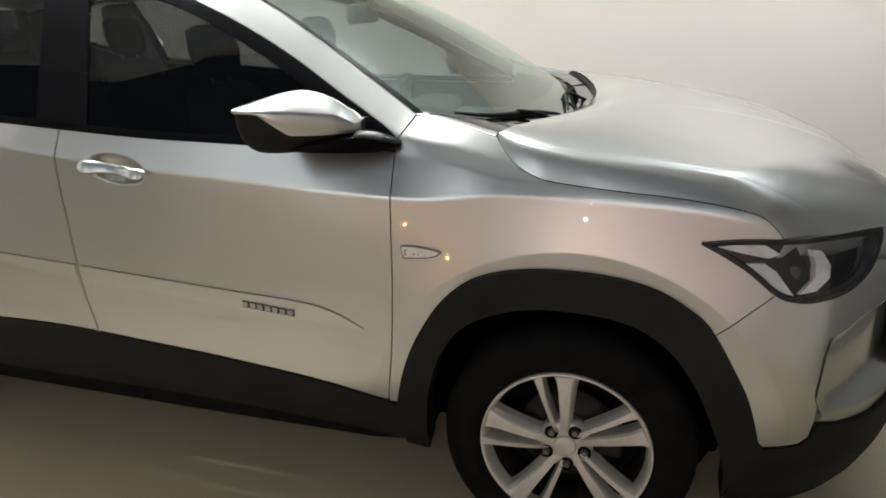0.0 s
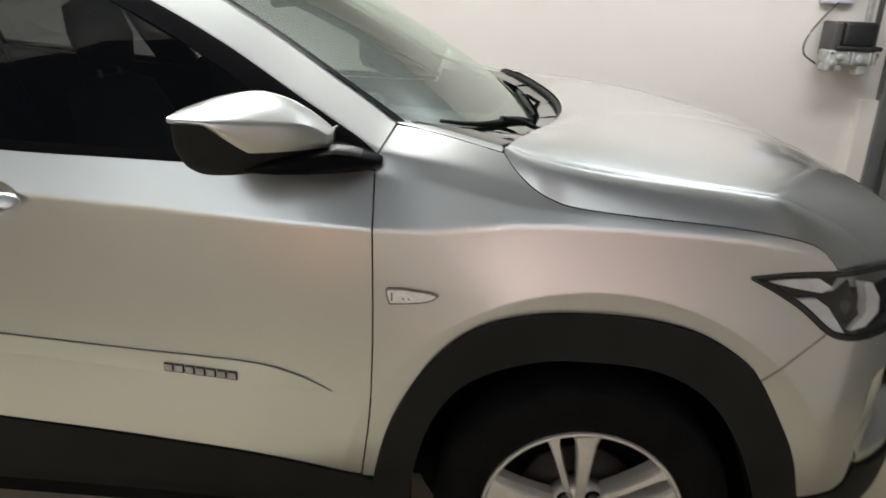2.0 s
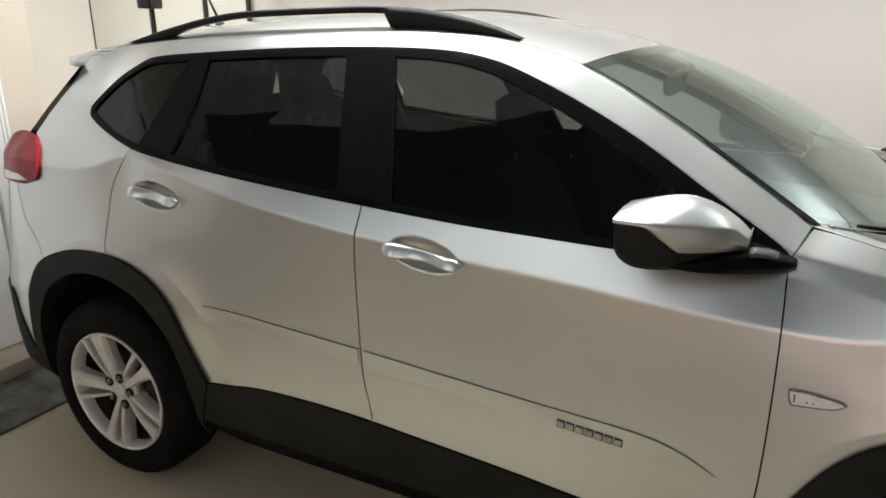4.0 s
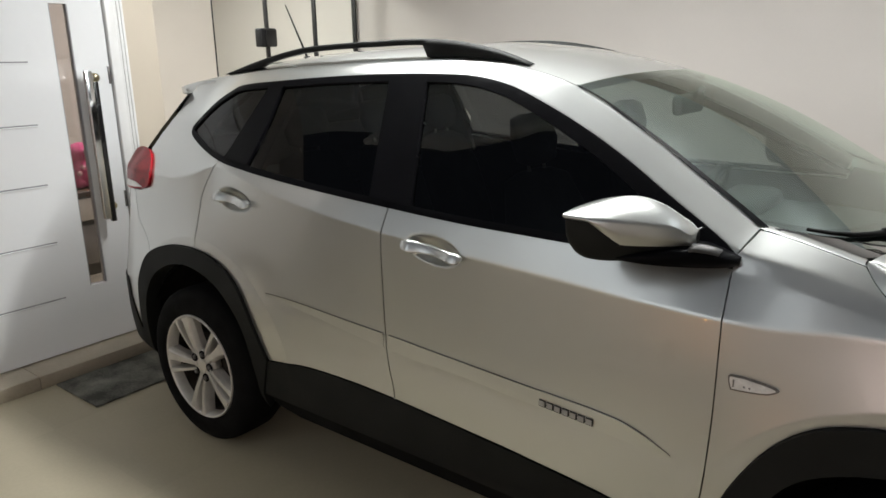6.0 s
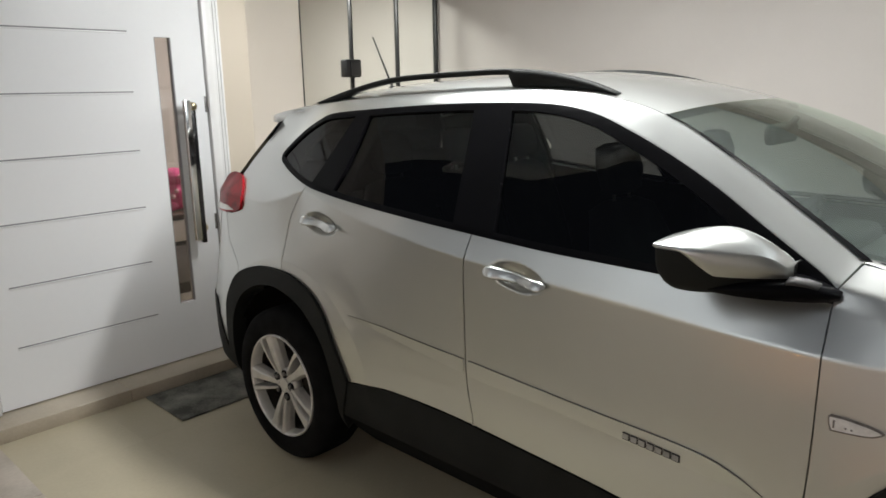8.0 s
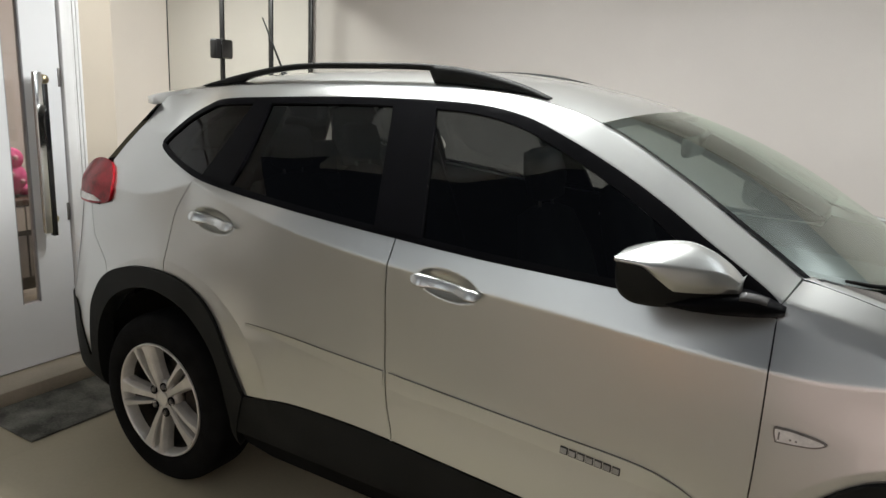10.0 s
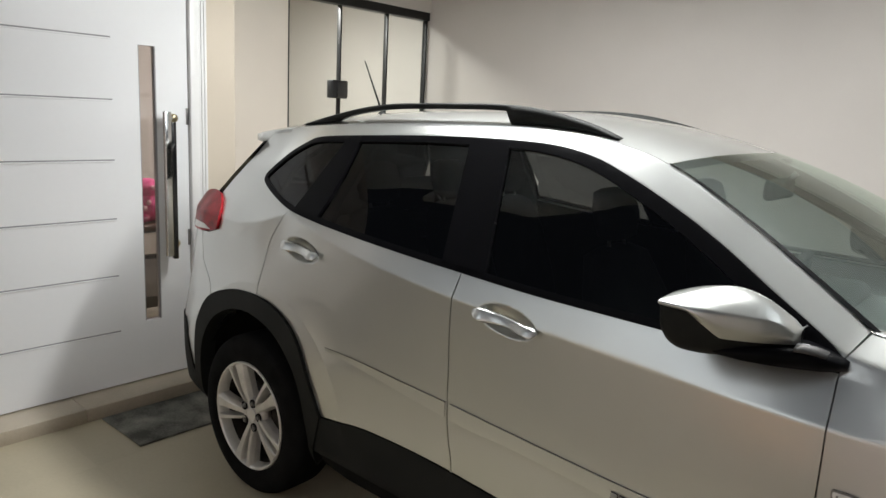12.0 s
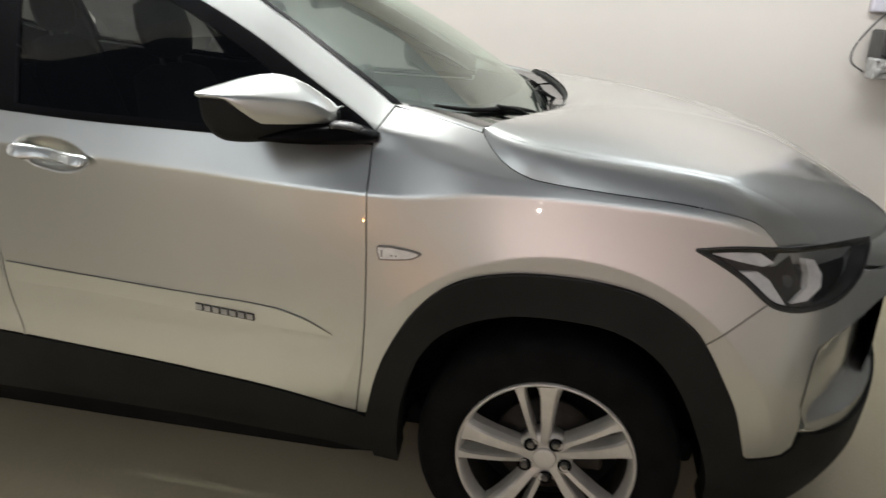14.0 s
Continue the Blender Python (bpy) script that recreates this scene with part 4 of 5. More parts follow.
def seat(car, x, y, wide=0.5, head=True):
    """Seat with cushion, backrest and headrest."""
    def pad(rows):
        return solid_loft([[Vector(c) + Vector((dx * math.cos(a) ** 1, w * (abs(math.sin(a)) ** 0.6) * (1 if math.sin(a) > 0 else -1), 0)) for a in [2 * math.pi * k / 20 for k in range(20)]] for c, dx, w in rows])
    s = part("seat_cushion", rbox(x - .02, x + .50, y - wide / 2, y + wide / 2, .50, .66, .05, 3), SEAT, car)
    part("backrest", pad([((x + .02, y, .58), .08, wide * .46), ((x - .04, y, .80), .085, wide * .5), ((x - .12, y, 1.05), .075, wide * .48), ((x - .17, y, 1.19), .055, wide * .36), ((x - .18, y, 1.215), .02, wide * .2)]), SEAT, s)
    if head:
        part("headrest", pad([((x - .175, y, 1.235), .02, .06), ((x - .175, y, 1.25), .042, .10), ((x - .185, y, 1.32), .05, .118), ((x - .20, y, 1.385), .042, .105), ((x - .205, y, 1.40), .015, .07)]), SEAT, s)
        for dy in (-.05, .05):
            part("headrest_post", tube([(x - .17, y + dy, 1.19), (x - .18, y + dy, 1.27)], .006, 8), STEEL, s)


def cabin(car):
    seat(car, -1.07, .52)
    seat(car, -1.07, 2 * CY - .52)
    for y in (.46, CY, 2 * CY - .46):
        seat(car, -2.12, y, .44 if y != CY else .40)
    part("cabin_floor", rbox(-2.6, -.4, .2, 2 * CY - .2, .28, .36, .02), DARK, car)
    part("cargo_shelf", rbox(-3.0, -2.42, .28, 2 * CY - .28, 1.02, 1.06, .02), DASH, car)
    rows = []
    for x, z in ((-.84, .70), (-.87, .88), (-.84, .985), (-.76, 1.015), (-.55, 1.015), (-.30, 1.0), (-.15, .985)):
        rows.append([Vector((x + .10 * (1 - abs(t) ** 2) * (1 if x > -.7 else 0), CY + t * (CY - .19), z - .03 * abs(t) ** 4)) for t in [-1 + k / 8 for k in range(17)]])
    part("dashboard", grid(rows), DASH, car)
    # instrument hood and steering wheel
    ys = 2 * CY - .52
    part("instrument_hood", rbox(-.86, -.66, ys - .19, ys + .19, .98, 1.065, .04, 3), DASH, car)
    tilt = pose(-.93, ys, .985, 0, -68, 0)
    ring = [tilt @ Vector((.185 * math.cos(a), .185 * math.sin(a), 0)) for a in [2 * math.pi * k / 40 for k in range(41)]]
    sw = part("steering_wheel", tube(ring, .016, 10), GLOSSBLACK, car, "black steering wheel")
    part("wheel_boss", moved(rbox(-.06, .06, -.07, .07, -.03, .03, .02), tilt), DASH, sw)
    for a in (0, math.pi, -math.pi / 2):
        part("wheel_spoke", tube([tilt @ Vector((.05 * math.cos(a + math.pi / 2), .05 * math.sin(a + math.pi / 2), 0)), tilt @ Vector((.18 * math.cos(a + math.pi / 2), .18 * math.sin(a + math.pi / 2), 0))], .014, 8), DASH, sw)
    # rear-view mirror
    m = part("rear_view_mirror", rbox(-.90, -.862, CY - .12, CY + .12, 1.385, 1.455, .018, 3), DASH, car, "dark rear-view mirror")
    part("mirror_stem", tube([(-.87, CY, 1.43), (-.835, CY, 1.475)], .010, 8), DASH, m)
    # headliner and far pillars' inner trim
    rows = []
    for k in range(20):
        x = -1.06 - 1.9 * k / 19
        y, z = roof_edge(x)
        rows.append([Vector((x, CY + t * (CY - y - .02), z - .035 + 0.04 * (1 - abs(t) ** 2.4))) for t in [-1 + j / 8 for j in range(17)]])
    part("headliner", grid(rows), LINER, car)


def door_mirror(car, far):
    """Wing mirror: black shell with a silver cap, on a short arm."""
    def place(v):
        return Vector((v[0], v[1] if not far else 2 * CY - v[1], v[2]))
    def along(x, table):
        return float(np.interp(x, [q[0] for q in table], [q[1] for q in table]))
    outer = smooth_line([(-.826, -.088), (-.818, -.098), (-.80, -.104), (-.77, -.101), (-.72, -.085), (-.65, -.03), (-.60, .02), (-.56, .070)], 6)
    ridge = smooth_line([(-.826, 1.228), (-.812, 1.234), (-.78, 1.245), (-.754, 1.252), (-.72, 1.258), (-.69, 1.2585), (-.66, 1.251), (-.63, 1.237), (-.60, 1.216), (-.58, 1.197), (-.566, 1.180)], 6)
    fold = smooth_line([(-.826, 1.224), (-.812, 1.228), (-.735, 1.223), (-.643, 1.210), (-.60, 1.201), (-.566, 1.174)], 6)
    under = smooth_line([(-.826, 1.160), (-.818, 1.148), (-.806, 1.135), (-.785, 1.124), (-.76, 1.119), (-.69, 1.118), (-.62, 1.121), (-.566, 1.126)], 6)
    hem = smooth_line([(-.826, 1.217), (-.765, 1.2145), (-.745, 1.207), (-.715, 1.183), (-.694, 1.165), (-.675, 1.159), (-.566, 1.150)], 6)
    rows_cap, rows_shell = [], []
    for i in range(56):
        x = -.816 + .248 * i / 55
        yo, zt, zc, zb, zl = (along(x, q) for q in (outer, ridge, fold, under, hem))
        yi = .105 + .02 * (x + .826) / .260 - .07 * max(0, 1 - (x + .826) / .05) ** 2
        ym = yo + .62 * (yi - yo)
        # over the top, from the car's side to the fold
        dome = [(yi + (ym - yi) * math.sin(a) ** 1.0, zc + (zt - zc) * (1 - math.cos(a)) ** .6) for a in [math.pi / 2 * k / 8 for k in range(8)]]
        dome += [(ym + (yo - ym) * k / 16, zc + (zt - zc) * (1 - (k / 16) ** 2)) for k in range(17)]
        # outer face, down to the rounded bottom
        side = [(yo - .006 * math.sin(math.pi * k / 8) + .004 * k / 8, zc + (zl - zc) * k / 8) for k in range(9)]
        face = [(yo + .005 + .004 * k / 6 + .030 * (k / 6) ** 4, zc + (zb - zc) * k / 6) for k in range(1, 7)]
        low = [(yo + .06, zb - .002), (yi - .03, zb + .004), (yi, zb + .03)]
        rows_cap.append([place((x, y - .001, z + .001)) for y, z in dome + side[1:]])
        rows_shell.append([place((x, y + .004, z - .003)) for y, z in dome + face + low])
    rows_cap.append([p + Vector((.004, .035 if not far else -.035, 0)) for p in rows_cap[-1]])
    m = part("wing_mirror", solid_loft(rows_shell[::-1] if not far else rows_shell), BLACK, car, "wing mirror with silver cap and black lower shell")
    part("mirror_cap", grid(rows_cap if not far else rows_cap[::-1]), PAINT, m, "silver painted mirror cap")
    # the arm is a broad flat foot that overhangs the door below the sail
    foot = ((-.715, -.045, .075, 1.118, 1.134), (-.65, -.030, .110, 1.113, 1.142), (-.60, .000, .130, 1.108, 1.148), (-.555, .035, .140, 1.104, 1.147), (-.515, .068, .146, 1.101, 1.138), (-.488, .092, .150, 1.101, 1.129), (-.470, .112, .150, 1.104, 1.122))
    arm = [[place((x, y, z)) for y, z in ((y0 + .008, z0), (y1, z0 + .004), (y1, z1), (y0 + .020, z1), (y0 + .003, z1 - .006), (y0, (z0 + z1) / 2))] for x, y0, y1, z0, z1 in foot]
    part("mirror_arm", solid_loft(arm), TRIM, m, smooth=True)
    cover = [[place((x, y, z)) for y, z in ((y0, z0), (y0 + .002, z1), (y0 + .030, z1 + .006), (y0 + .030, z0))] for x, y0, z0, z1 in ((-.562, .030, 1.144, 1.152), (-.55, .040, 1.143, 1.151), (-.525, .063, 1.137, 1.144), (-.507, .080, 1.130, 1.135))]
    part("arm_cover", solid_loft(cover), MOTORGREY, m, "grey wedge on the mirror arm")


car = thing("car", "silver compact SUV with tinted windows parked on beige tiles", "car")
for is_far in (False, True):
    side_of_car(car, is_far)
    for wx, turn in ((0.0, 5), (-2.575, 21)):
        wheel(car, wx, is_far, turn)
        wheel_well(car, wx, is_far)
    door_mirror(car, is_far)
top_of_car(car)
cabin(car)
part("cargo_trim", rbox(-3.02, -2.99, .24, 2 * CY - .24, .45, 1.24, .01), DARK, car)
part("underbody", rbox(-3.1, .42, .3, 2 * CY - .3, .19, .27, .02), DARK, car)


# ---- the garage ----
DX, RX, WY, GXW, SY, CZ = -3.83, -4.27, 2.88, 1.95, -4.4, 2.80   # door wall, recess wall, far wall, gate, wall behind, ceiling


def slab(name, x0, x1, y0, y1, z0, z1, material, r=0.0):
    return tagged(part(name, rbox(x0, x1, y0, y1, z0, z1, r), material, smooth=False), kind="structure")


tagged(slab("floor", -4.0, 3.2, -1.95, 3.2, -.12, -.0015, GROUT), "polished beige porcelain floor tiles", "floor")
tagged(slab("side_path", -8.0, -4.0, -1.95, -1.60, -.12, -.004, YARD), "grey concrete path beside the house", "path")
# Unseen ground, darker than the tiles to darken the doors' reflections.
tagged(slab("driveway", -8.0, 3.2, -5.4, -1.95, -.12, -.004, YARD), "unseen grey concrete driveway, reflected in the car", "driveway")
tagged(slab("ceiling", -4.4, 3.2, -.56, 3.2, CZ, CZ + .12, CEIL), "plain white garage ceiling", "ceiling")
# door wall with the entrance opening
tagged(slab("wall_west", DX - .18, DX, -1.60, -.84, 0, CZ, WALL), "cream painted wall beside the entrance", "wall")
tagged(slab("wall_house", -8.0, DX - .18, -1.60, -1.46, 0, CZ, WALL), "cream house wall facing the yard", "wall")
# Unseen wall, dark so that the rear door mirrors less light.
tagged(slab("wall_yard_west", -8.15, -8.0, SY - .15, -1.46, 0, 4.2, TAUPE), "unseen taupe end wall, darkens reflections in the car", "wall")
tagged(slab("wall_west_pier", DX - .18, DX, .585, .765, 0, CZ, BEIGE), "beige painted wall pier", "wall")
tagged(slab("wall_west_lintel", DX - .18, DX, -.84, .585, 2.25, CZ, WALL), "cream wall above the door", "wall")
tagged(slab("wall_recess_side", RX, DX - .18, .645, .765, 0, CZ, WALL), "cream painted return of the recess", "wall")
tagged(slab("wall_recess", RX - .15, RX, .645, 1.46, 0, CZ, PALEWALL), "cream painted recess wall", "wall")
tagged(slab("wall_recess_lintel", RX - .15, RX, 1.46, WY, 2.40, CZ, WALL), "cream wall above the glass door", "wall")
tagged(slab("wall_north", RX - .15, 2.2, WY, WY + .15, 0, CZ, WALL), "plain cream painted wall", "wall")
tagged(slab("wall_north_pilaster", GXW - .14, GXW - .03, WY - .05, WY - .002, 0, .93, WALL), "cream plaster pilaster by the gate", "wall")
# Unseen yard wall, coloured in stretches to shade and tint the car's reflections.
tagged(slab("wall_south", -.7, 3.2, SY - .15, SY, 0, 2.3, ROSE), "unseen pale rose yard wall, for pink reflections in the car", "wall")
tagged(slab("wall_south_middle", -3.0, -.7, SY - .15, SY, 0, 2.3, TAUPE), "unseen taupe yard wall stretch, darkens reflections in the car", "wall")
tagged(slab("wall_south_side", -5.6, -3.0, SY - .15, SY, 0, 2.3, BEIGE), "unseen beige yard wall stretch, brightens reflections in the car", "wall")
tagged(slab("wall_south_end", -8.0, -5.6, SY - .15, SY, 0, 2.3, TAUPE), "unseen taupe yard wall end, darkens reflections in the car", "wall")
tagged(slab("wall_south_upper", -8.0, -1.80, SY - .15, SY, 2.302, 4.7, CEIL), "unseen white upper yard wall, brightens reflections in the car", "wall")
# Added out of view as a dark reflection for the front door.
tagged(slab("reflected_dark_wall", -1.80, -.35, SY - .15, SY, 2.302, 3.95, REFLECTDARK), "unseen dark wall stretch added to darken reflections in the door", "wall")
tagged(slab("wall_south_upper_side", -.35, 3.2, SY - .15, SY, 2.302, 4.7, CEIL), "unseen white upper yard wall, brightens reflections in the car", "wall")
tagged(slab("wall_east", 2.2, 2.35, SY, WY, 0, CZ, GATEDARK), "dark wall behind the gate", "wall")
# Unseen wall added to brighten the reflection in the front fender.
tagged(slab("wall_east_yard", GXW, 2.19, SY, -.66, 0, CZ, WALL), "unseen cream wall beside the gate, brightens the fender reflection", "wall")
tagged(slab("recess_floor", RX - .15, -4.0, .765, 3.0, -.12, -.004, FLOOR), "beige recess floor", "floor")

# raised step under the door, in three slabs
step = tagged(thing("step", "beige stone step below the entrance door", "step"), kind="structure")
for y0, y1 in ((-.838, -.2), (-.199, .44), (.441, .764)):
    part("step_slab", rbox(DX - .18, -3.655, y0, y1, -.01, .070, .004), STEP, step)
base = tagged(thing("baseboard", "beige tile skirting along the door wall", "baseboard"), kind="structure")
part("skirting_tile", rbox(DX + .002, DX + .02, -1.60, -.842, .001, .085, .003), STEP, base)

# pinkish border of the floor with a brown strip
border = tagged(thing("floor_border", "pinkish beige stone floor border", "floor"), kind="structure")
for k in range(6):
    part("border_tile", rbox(-3.652 + k * .60, -3.656 + (k + 1) * .60, -.985, -.832, -.01, .004, .0015), BORDER, border)
tagged(part("floor_strip", rbox(-3.652, -.05, -1.035, -.990, -.01, .012, .003), WOOD), "dark brown wooden floor strip", "strip", kind="structure")


def entrance_door():
    """White pivot door with shallow grooves, a narrow pane and a long pull handle."""
    d = thing("door_1", "white entrance door with grooves, narrow glass strip and bar handle", "door", kind="structure")
    y0, y1, z0, z1 = -.745, .478, .078, 2.20
    gy0, gy1, gz0, gz1 = .207, .300, .408, 1.874
    x0, x1 = DX - .055, DX - .012
    for a, b, c, e in ((y0, gy0, z0, z1), (gy1, y1, z0, z1), (gy0, gy1, z0, gz0), (gy0, gy1, gz1, z1)):
        part("door_leaf", rbox(x0, x1, a, b, c, e, 0.0), WHITE, d, smooth=False)
    part("glass_strip", rbox(x0 + .018, x0 + .024, gy0, gy1, gz0, gz1, 0), STRIP, d, smooth=False)
    for a, b in ((gy0, gy0 + .006), (gy1 - .006, gy1)):
        part("glass_bead", rbox(x1 - .02, x1 - .002, a, b, gz0, gz1, .001), GROOVE, d)
    for k in range(7):
        z = .378 + k * .3038
        # Grey strip just proud of the leaf paints the groove's shade.
        part("groove_shade", rbox(x1 - .004, x1 + .0012, -.637, .069, z - .0035, z + .0035, 0), GROOVE, d, smooth=False)
        part("groove_lip", rbox(x1 - .004, x1 + .003, -.637, .069, z - .011, z - .0036, .001), WHITE, d)
    # pull handle: chrome square bar on two brass-centred mounts
    h = part("pull_handle", rbox(x1 + .050, x1 + .078, .306, .341, .768, 1.545, .003), CHROME, d, "long chrome square bar handle")
    part("dark_inlay", rbox(x1 + .052, x1 + .080, .342, .366, .752, 1.490, .002), GLOSSBLACK, h)
    for z in (.828, 1.51):
        part("handle_mount", tube([(x1, .345, z), (x1 + .06, .345, z)], .012, 12), CHROME, h)
        part("mount_disc", moved(lathe([(0, -.016), (.016, -.016), (.022, -.008), (.024, .008)], 20), pose(x1 + .030, .378, z, 0, 0, 90)), BRASS, h)
    for z in (.85, 1.52):
        part("lock_plate", rbox(x1 - .02, x1 + .004, .466, .4795, z - .045, z + .045, .002), STEEL, d)
    # frame
    f = part("door_frame", joined(rbox(DX - .10, DX + .012, .484, .535, .071, 2.27, .004), rbox(DX - .10, DX + .012, -.80, -.752, .071, 2.27, .004), rbox(DX - .10, DX + .012, -.752, .484, 2.21, 2.27, .004)), WHITEFRAME, d, "white painted door frame")
    for y in (.543, .560, .577):
        part("architrave", rbox(DX - .02, DX + .006 + (y - .54) * .15, y - .008, y + .007, .071, 2.30, .003), WHITEFRAME, f)
    part("architrave", rbox(DX - .02, DX + .010, -.842, -.803, .071, 2.30, .003), WHITEFRAME, f)
    return d


entrance_door()


def glass_door():
    """Frameless glass leaves between black profiles with a black lock case."""
    d = thing("door_2", "frameless glass door with slim black profiles and lock case", "door", kind="structure")
    ys = (1.475, 1.945, 2.415, 2.855)
    for k, y in enumerate(ys):
        w = (.012, .006, .007, .008)[k]
        part("profile", rbox(RX - .06, RX - .02, y - w, y + w, 0, 2.34, .002), PROFILE, d)
    part("top_rail", rbox(RX - .08, RX + .002, 1.47, 2.865, 2.335, 2.40, .004), PROFILE, d)
    for a, b in zip(ys, ys[1:]):
        part("pane", rbox(RX - .044, RX - .036, a + .012, b - .012, .02, 2.34, 0), CLEAR, d, smooth=False)
    k = part("lock_case", rbox(RX - .075, RX - .005, 1.86, 2.01, 1.675, 1.805, .012, 3), MOTORBLACK, d, "black lock case on the glass")
    part("lock_cover", rbox(RX - .006, RX + .004, 1.90, 2.00, 1.685, 1.795, .004), GLOSSBLACK, k)
    part("seal_wire", rbox(RX - .05, RX - .045, 1.425, 1.431, 0, 2.34, 0), MOTORGREY, d, smooth=False)


glass_door()

# ---- the lit room behind the doors ----
tagged(slab("wall_room_west", -6.65, -6.5, -1.45, 3.2, 0, 2.75, WALL), "cream wall of the room behind", "wall")
tagged(slab("wall_room_south", -6.5, DX - .18, -1.458, -1.31, 0, 2.75, WALL), "cream side wall of the room behind", "wall")
tagged(slab("wall_room_north", -6.5, RX - .15, WY + .02, WY + .17, 0, 2.75, WALL), "cream side wall of the room behind", "wall")
tagged(slab("room_ceiling", -6.5, DX - .18, -1.458, 3.1, 2.70, 2.79, CEIL), "white ceiling of the room behind", "ceiling")
tagged(slab("room_floor", -6.5, -4.02, -1.458, 3.1, -.10, .06, FLOOR), "pale floor of the room behind", "floor")


def cabinet():
    c = thing("sideboard", "white drawer sideboard with a dark brown top", "cabinet")
    part("carcass", rbox(-5.30, -4.86, .35, 1.25, .16, .715, .006), MOTORGREY, c)
    part("tabletop", rbox(-5.33, -4.82, .32, 1.28, .716, .75, .006), BROWN, c)
    for z0, z1, m in ((.550, .700, WHITEFRAME), (.245, .515, GROOVE)):
        for y0, y1 in ((.36, .795), (.805, 1.24)):
            q = part("drawer_front", rbox(-4.858, -4.838, y0, y1, z0, z1, .004), m, c)
            part("knob", moved(lathe([(0, -.02), (.012, -.018), (.012, 0)], 12), pose(-4.837, (y0 + y1) / 2 - .1, (z0 + z1) / 2, 0, 0, 90)), CHROME, q)
    part("plinth", rbox(-5.28, -4.87, .38, 1.22, .06, .16, .003), WHITEFRAME, c)


def lumps(balls, seg=20):
    out = []
    for (x, y, z), rx, ry, rz in balls:
        bm = bmesh.new()
        bmesh.ops.create_uvsphere(bm, u_segments=seg, v_segments=12, radius=1)
        for v in bm.verts:
            v.co = Vector((x + rx * v.co.x, y + ry * v.co.y, z + rz * v.co.z))
        out.append(take(bm))
    return joined(*out)


cabinet()
plush = thing("plush_toy", "bright pink spotted plush toy on the sideboard", "toy")
part("body", lumps([((-5.0, .81, .86), .09, .10, .11), ((-5.0, .81, .985), .075, .085, .075), ((-4.97, .76, .79), .055, .045, .04), ((-4.97, .87, .79), .055, .045, .04)]), PINK, plush)
for y, z in ((.78, .90), (.84, .85), (.81, 1.0), (.75, .86)):
    part("spot", lumps([((-4.916, y, z), .012, .017, .017)], 12), SPOT, plush)

# ---- doormat ----
tagged(part("doormat", rbox(-3.64, -3.235, -.135, .60, 0.0, .012, .005), MAT), "worn grey doormat on the tiles", "doormat")


# ---- gate with its opener ----
def gate():
    g = thing("gate", "dark grey steel garage gate with recessed panels", "gate", kind="structure")
    x = GXW
    part("gate_post", rbox(x - .05, x + .10, WY - .075, WY - .004, 0, CZ - .01, .004), GATE, g)
    part("guide_channel", rbox(x + .02, x + .12, WY - .16, WY - .08, 0, CZ - .01, .004), GATEDARK, g)
    cols = [(2.70, 2.60), (1.62, 1.52), (.54, .44), (-.54, -.64)]
    for a, b in cols:
        part("stile", rbox(x + .0, x + .05, b, a, .02, 2.50, .004), GATE, g)
    rails = [(.02, .12), (.66, .74), (1.28, 1.36), (1.90, 1.98), (2.42, 2.50)]
    for (a, b), (c, e) in zip(cols, cols[1:]):
        for z0, z1 in rails:
            part("rail", rbox(x + .002, x + .048, c, b, z0, z1, .004), GATE, g)
        for (p, q), (r, s) in zip(rails, rails[1:]):
            part("gate_panel", rbox(x + .030, x + .040, c, b, q, r, 0), GATE, g, smooth=False)
    part("top_beam", rbox(x - .02, x + .10, -.64, WY - .01, 2.52, 2.64, .004), GATEDARK, g)
    return g


gate()
tagged(slab("gate_sill", GXW + .05, 2.2, -.65, WY, -.02, .03, STEP), "stone sill under the gate", "sill")


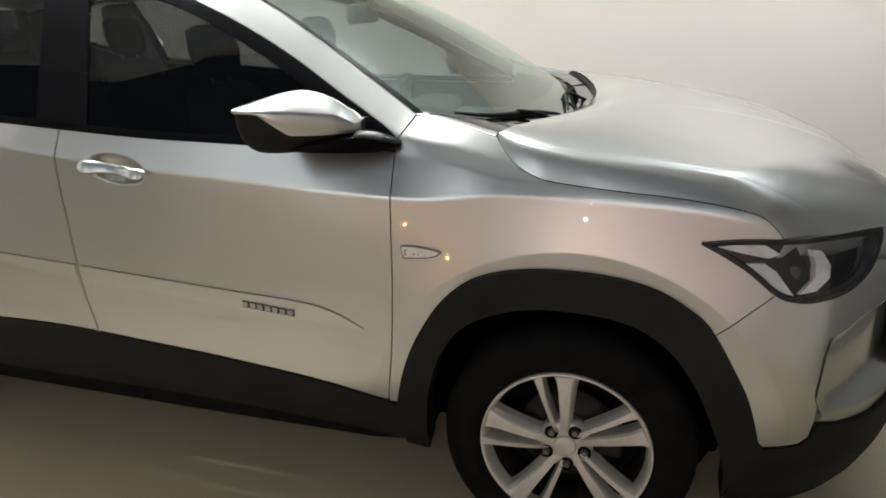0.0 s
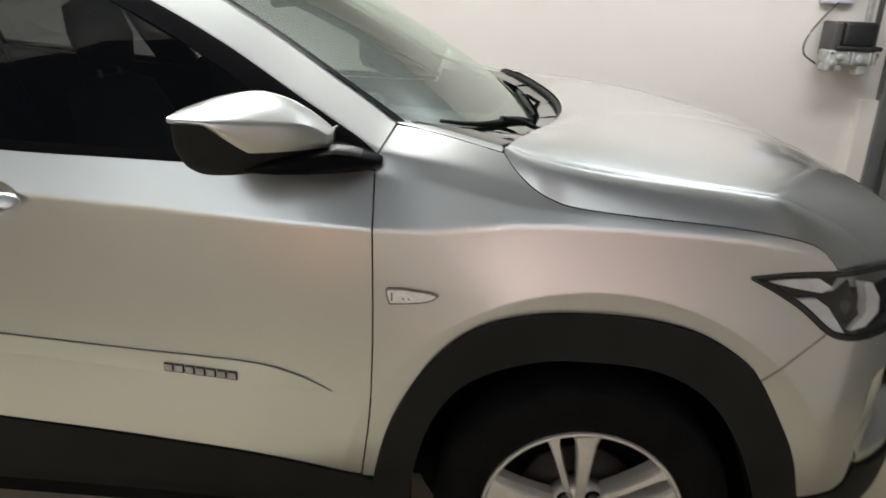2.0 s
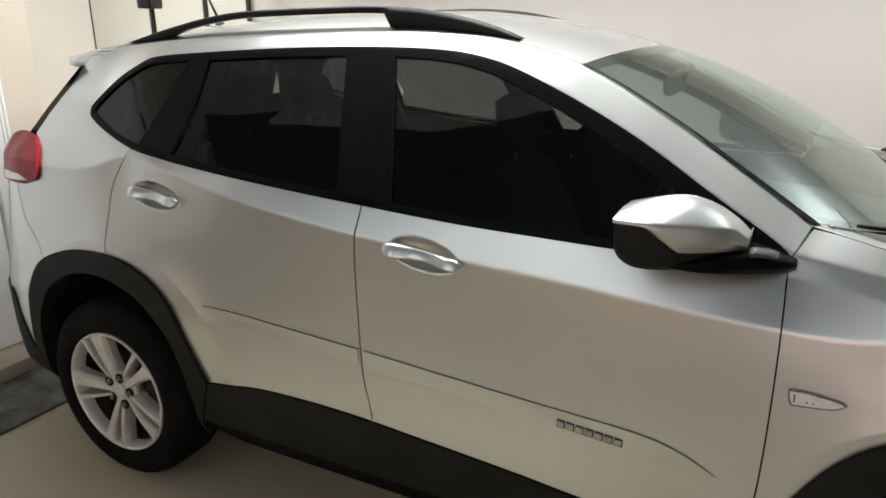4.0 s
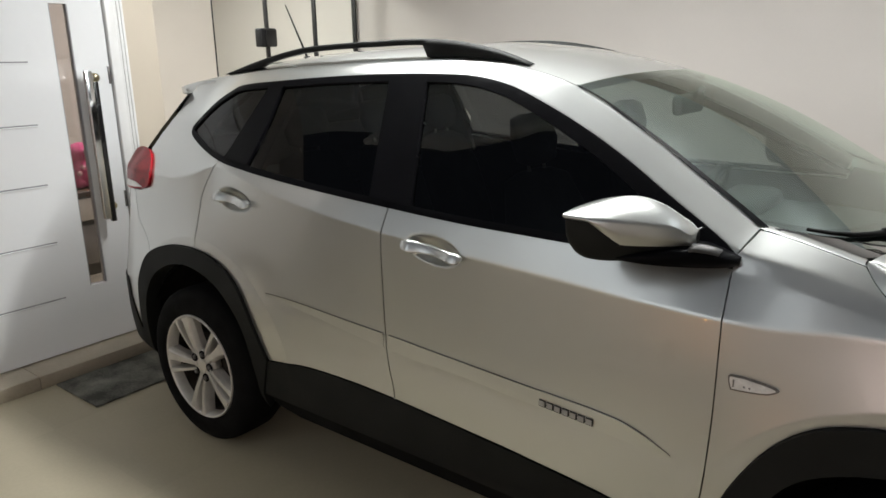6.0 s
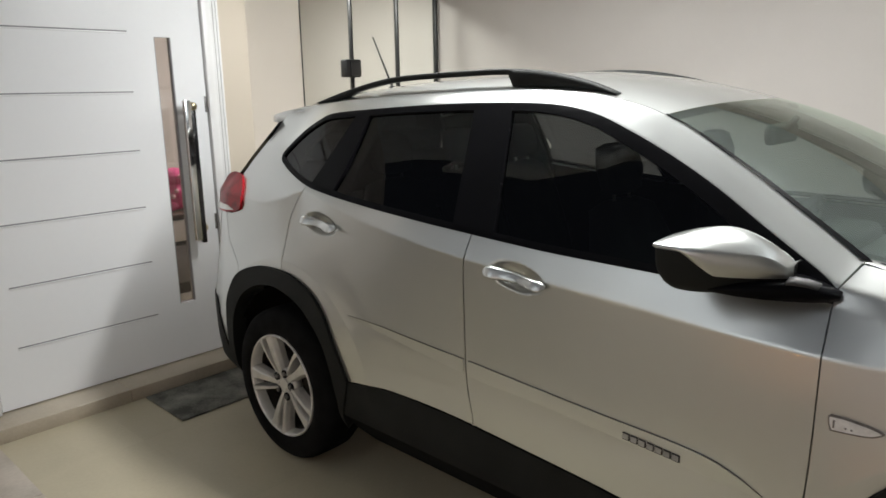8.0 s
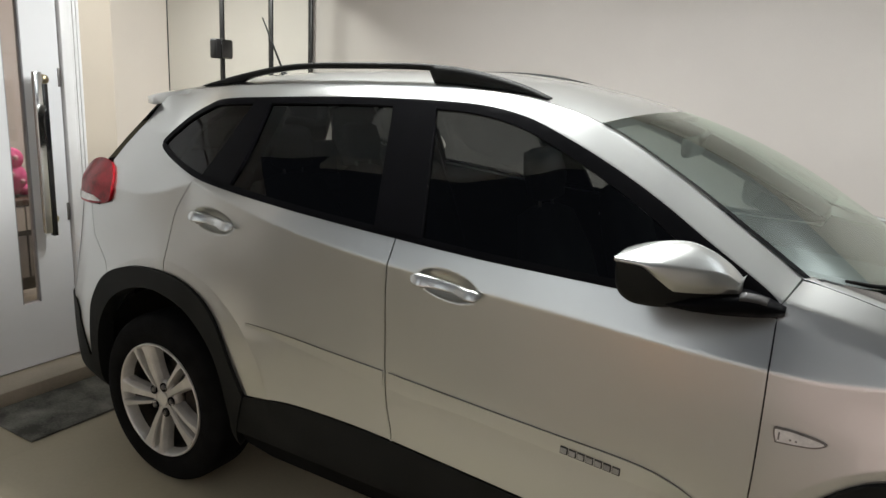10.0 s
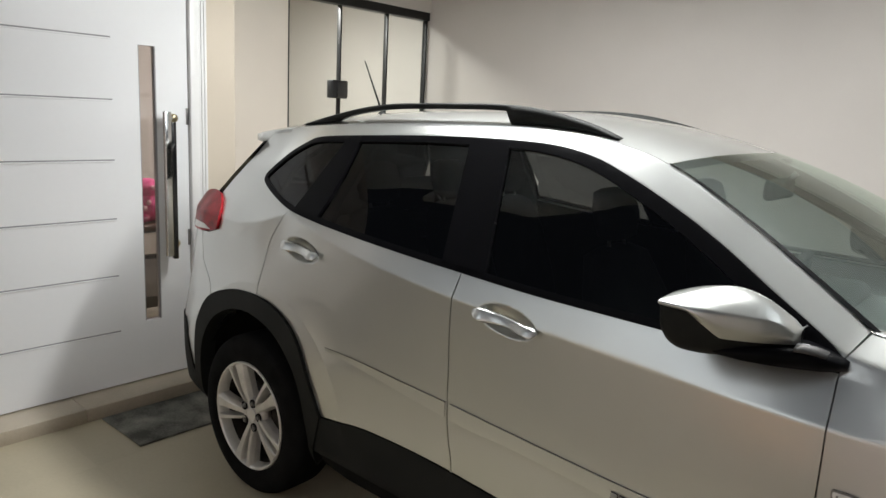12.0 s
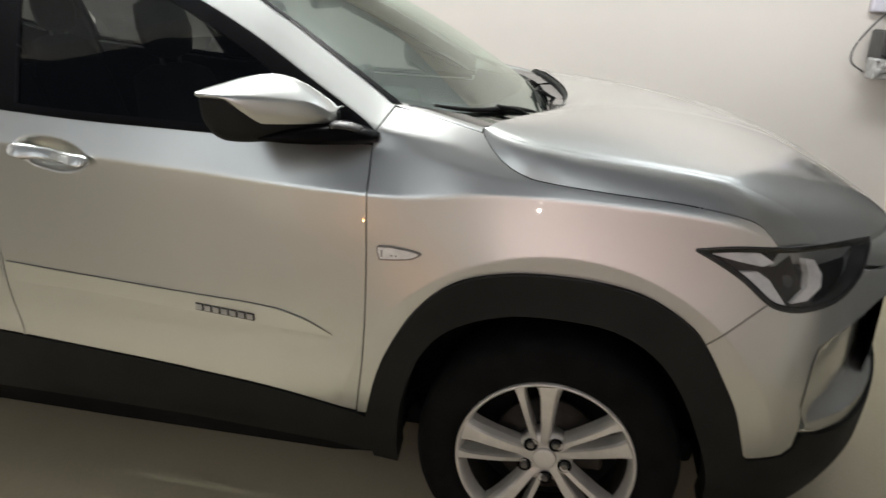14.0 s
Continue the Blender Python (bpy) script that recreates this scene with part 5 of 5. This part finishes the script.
def opener():
    o = thing("gate_opener", "black gate motor with cast aluminium gearbox on the wall", "motor")
    x, z = 1.625, 1.10
    part("motor_housing", rbox(x - .07, x + .09, WY - .24, WY - .09, z + .125, z + .245, .015, 3), MOTORBLACK, o, "black plastic motor housing")
    part("motor_side", rbox(x - .118, x - .072, WY - .22, WY - .06, z + .06, z + .245, .012, 3), MOTORGREY, o)
    part("motor_flange", rbox(x - .10, x + .13, WY - .25, WY - .08, z + .105, z + .126, .006), MOTORBLACK, o)
    part("gearbox", rbox(x - .13, x + .12, WY - .235, WY - .10, z + .030, z + .104, .014, 3), ALU, o, "cast aluminium gearbox")
    part("gearbox_nose", tube([(x - .115, WY - .20, z + .055), (x - .085, WY - .215, z + .02)], .032, 16), ALU, o)
    part("gearbox_cone", tube([(x + .115, WY - .17, z + .070), (x + .150, WY - .17, z + .085)], [.038, .012], 16), ALU, o)
    part("hook", moved(lathe([(.010, -.012), (.022, -.012), (.022, .012), (.010, .012)], 16, True), Matrix.Translation((x + .07, WY - .19, z + .012))), ALU, o)
    for dx, dz, r in ((-.075, .070, .016), (.03, .062, .022)):
        part("gear_boss", moved(lathe([(0, -.006), (r * .8, -.006), (r, -.003), (r, .02)], 18), Matrix.Translation((x + dx, WY - .245, z + dz))), ALU, o)
    for dx in (-.035, -.012, .075, .098):
        part("casting_rib", rbox(x + dx, x + dx + .009, WY - .246, WY - .225, z + .034, z + .100, .003), ALU, o)
    part("casting_foot", rbox(x - .128, x - .048, WY - .228, WY - .12, z - .004, z + .034, .008), ALU, o)
    part("casting_foot", rbox(x + .035, x + .088, WY - .222, WY - .14, z - .020, z + .034, .008), ALU, o)
    for dx in (-.115, .105):
        part("bolt", moved(lathe([(0, -.008), (.007, -.008), (.008, .004)], 6), Matrix.Translation((x + dx, WY - .240, z + .09))), STEEL, o)
    part("spindle_rail", rbox(x + .060, x + .085, WY - .16, WY - .13, z + .10, CZ - .1, .003), ALU, o)
    part("spindle_rail", rbox(x + .115, x + .135, WY - .16, WY - .13, z + .10, CZ - .1, .003), MOTORGREY, o)
    part("wall_bracket", rbox(x - .06, x + .10, WY - .09, WY - .002, z + .05, z + .20, .004), STEEL, o)
    tagged(part("cable", tube(smooth_line([(x - .05, WY - .05, z + .34), (x - .12, WY - .06, z + .26), (x - .185, WY - .06, z + .15), (x - .185, WY - .06, z + .07), (x - .12, WY - .08, z + .02)], 6), .005, 8), MOTORGREY), "thin grey motor cable on the wall", "cable")
    b = thing("control_box", "pale lilac plastic control box on the wall", "box")
    part("case", rbox(x - .14, x + .03, WY - .055, WY - .002, z + .33, z + .60, .01), PALE, b)


opener()


# ---- lamps ----
def unseen_room_lamp(name, at, label):
    l = thing(name, label, "lamp")
    part("lamp_body", moved(lathe([(.19, -.02), (.19, .03), (.17, .036)], 40), pose(at[0], at[1], at[2] + .045, 90)), WHITEFRAME, l)


# Housing for each unseen lamp, the added wall fill included.
def unseen_tube_lamp(at):
    l = thing("unseen_tube_lamp", "unseen hanging tube lamp, placed to light the garage", "lamp", "tube lamps")
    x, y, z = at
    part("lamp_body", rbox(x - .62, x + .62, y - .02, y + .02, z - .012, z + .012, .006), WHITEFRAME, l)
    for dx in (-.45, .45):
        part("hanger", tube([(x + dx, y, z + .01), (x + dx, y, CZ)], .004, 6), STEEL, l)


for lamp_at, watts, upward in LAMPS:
    unseen_tube_lamp(lamp_at)


def unseen_lamp(at, glow_material, label):
    l = thing("yard_lamp", label, "lamp")
    x, y, z = at
    part("wall_plate", rbox(x - .05, x + .05, y, y + .02, z - .09, z + .05, .006), GATEDARK, l)
    part("bracket", tube([(x, y + .02, z - .05), (x, y + .07, z - .05)], .010, 10), GATEDARK, l)
    part("bulb", lumps([((x, y + .08, z), .011, .011, .014)], 16), glow_material, l)


unseen_lamp((-2.12, SY + .002, 0.34), WARMGLOW, "small warm glowing bulb lamp on the yard wall")
unseen_lamp((-.25, SY + .002, 0.80), COOLGLOW, "small white glowing bulb lamp on the yard wall")
# Housing of the added eave fill, out of view
eave_fill_case = thing("unseen_lamp", "unseen fill light added under the ceiling edge", "lamp")
part("fill_case", rbox(EAVE[0] - 1.6, EAVE[0] + 1.6, EAVE[1] + .03, EAVE[1] + .07, EAVE[2] + .02, CZ, .01), WHITEFRAME, eave_fill_case)
unseen_room_lamp("unseen_room_lamp", (-4.85, 1.5, 2.63), "unseen round ceiling lamp added to light the room behind")

# ---- floor tiles ----
def floor_tiles():
    floor = bpy.data.objects["floor"]
    w = 0.80
    me = None
    for i in range(9):
        for j in range(7):
            x, y = -3.99 + w * i, -1.95 + w * j
            if y > 3.1:
                continue
            if me is None:
                ob = part("tile", rbox(0, w, 0, w, -.010, 0, 0), FLOOR, floor, smooth=False)
                me = ob.data
            else:
                ob = new("tile", me)
                ob.parent = floor
            ob.location = (x, y, 0)


floor_tiles()
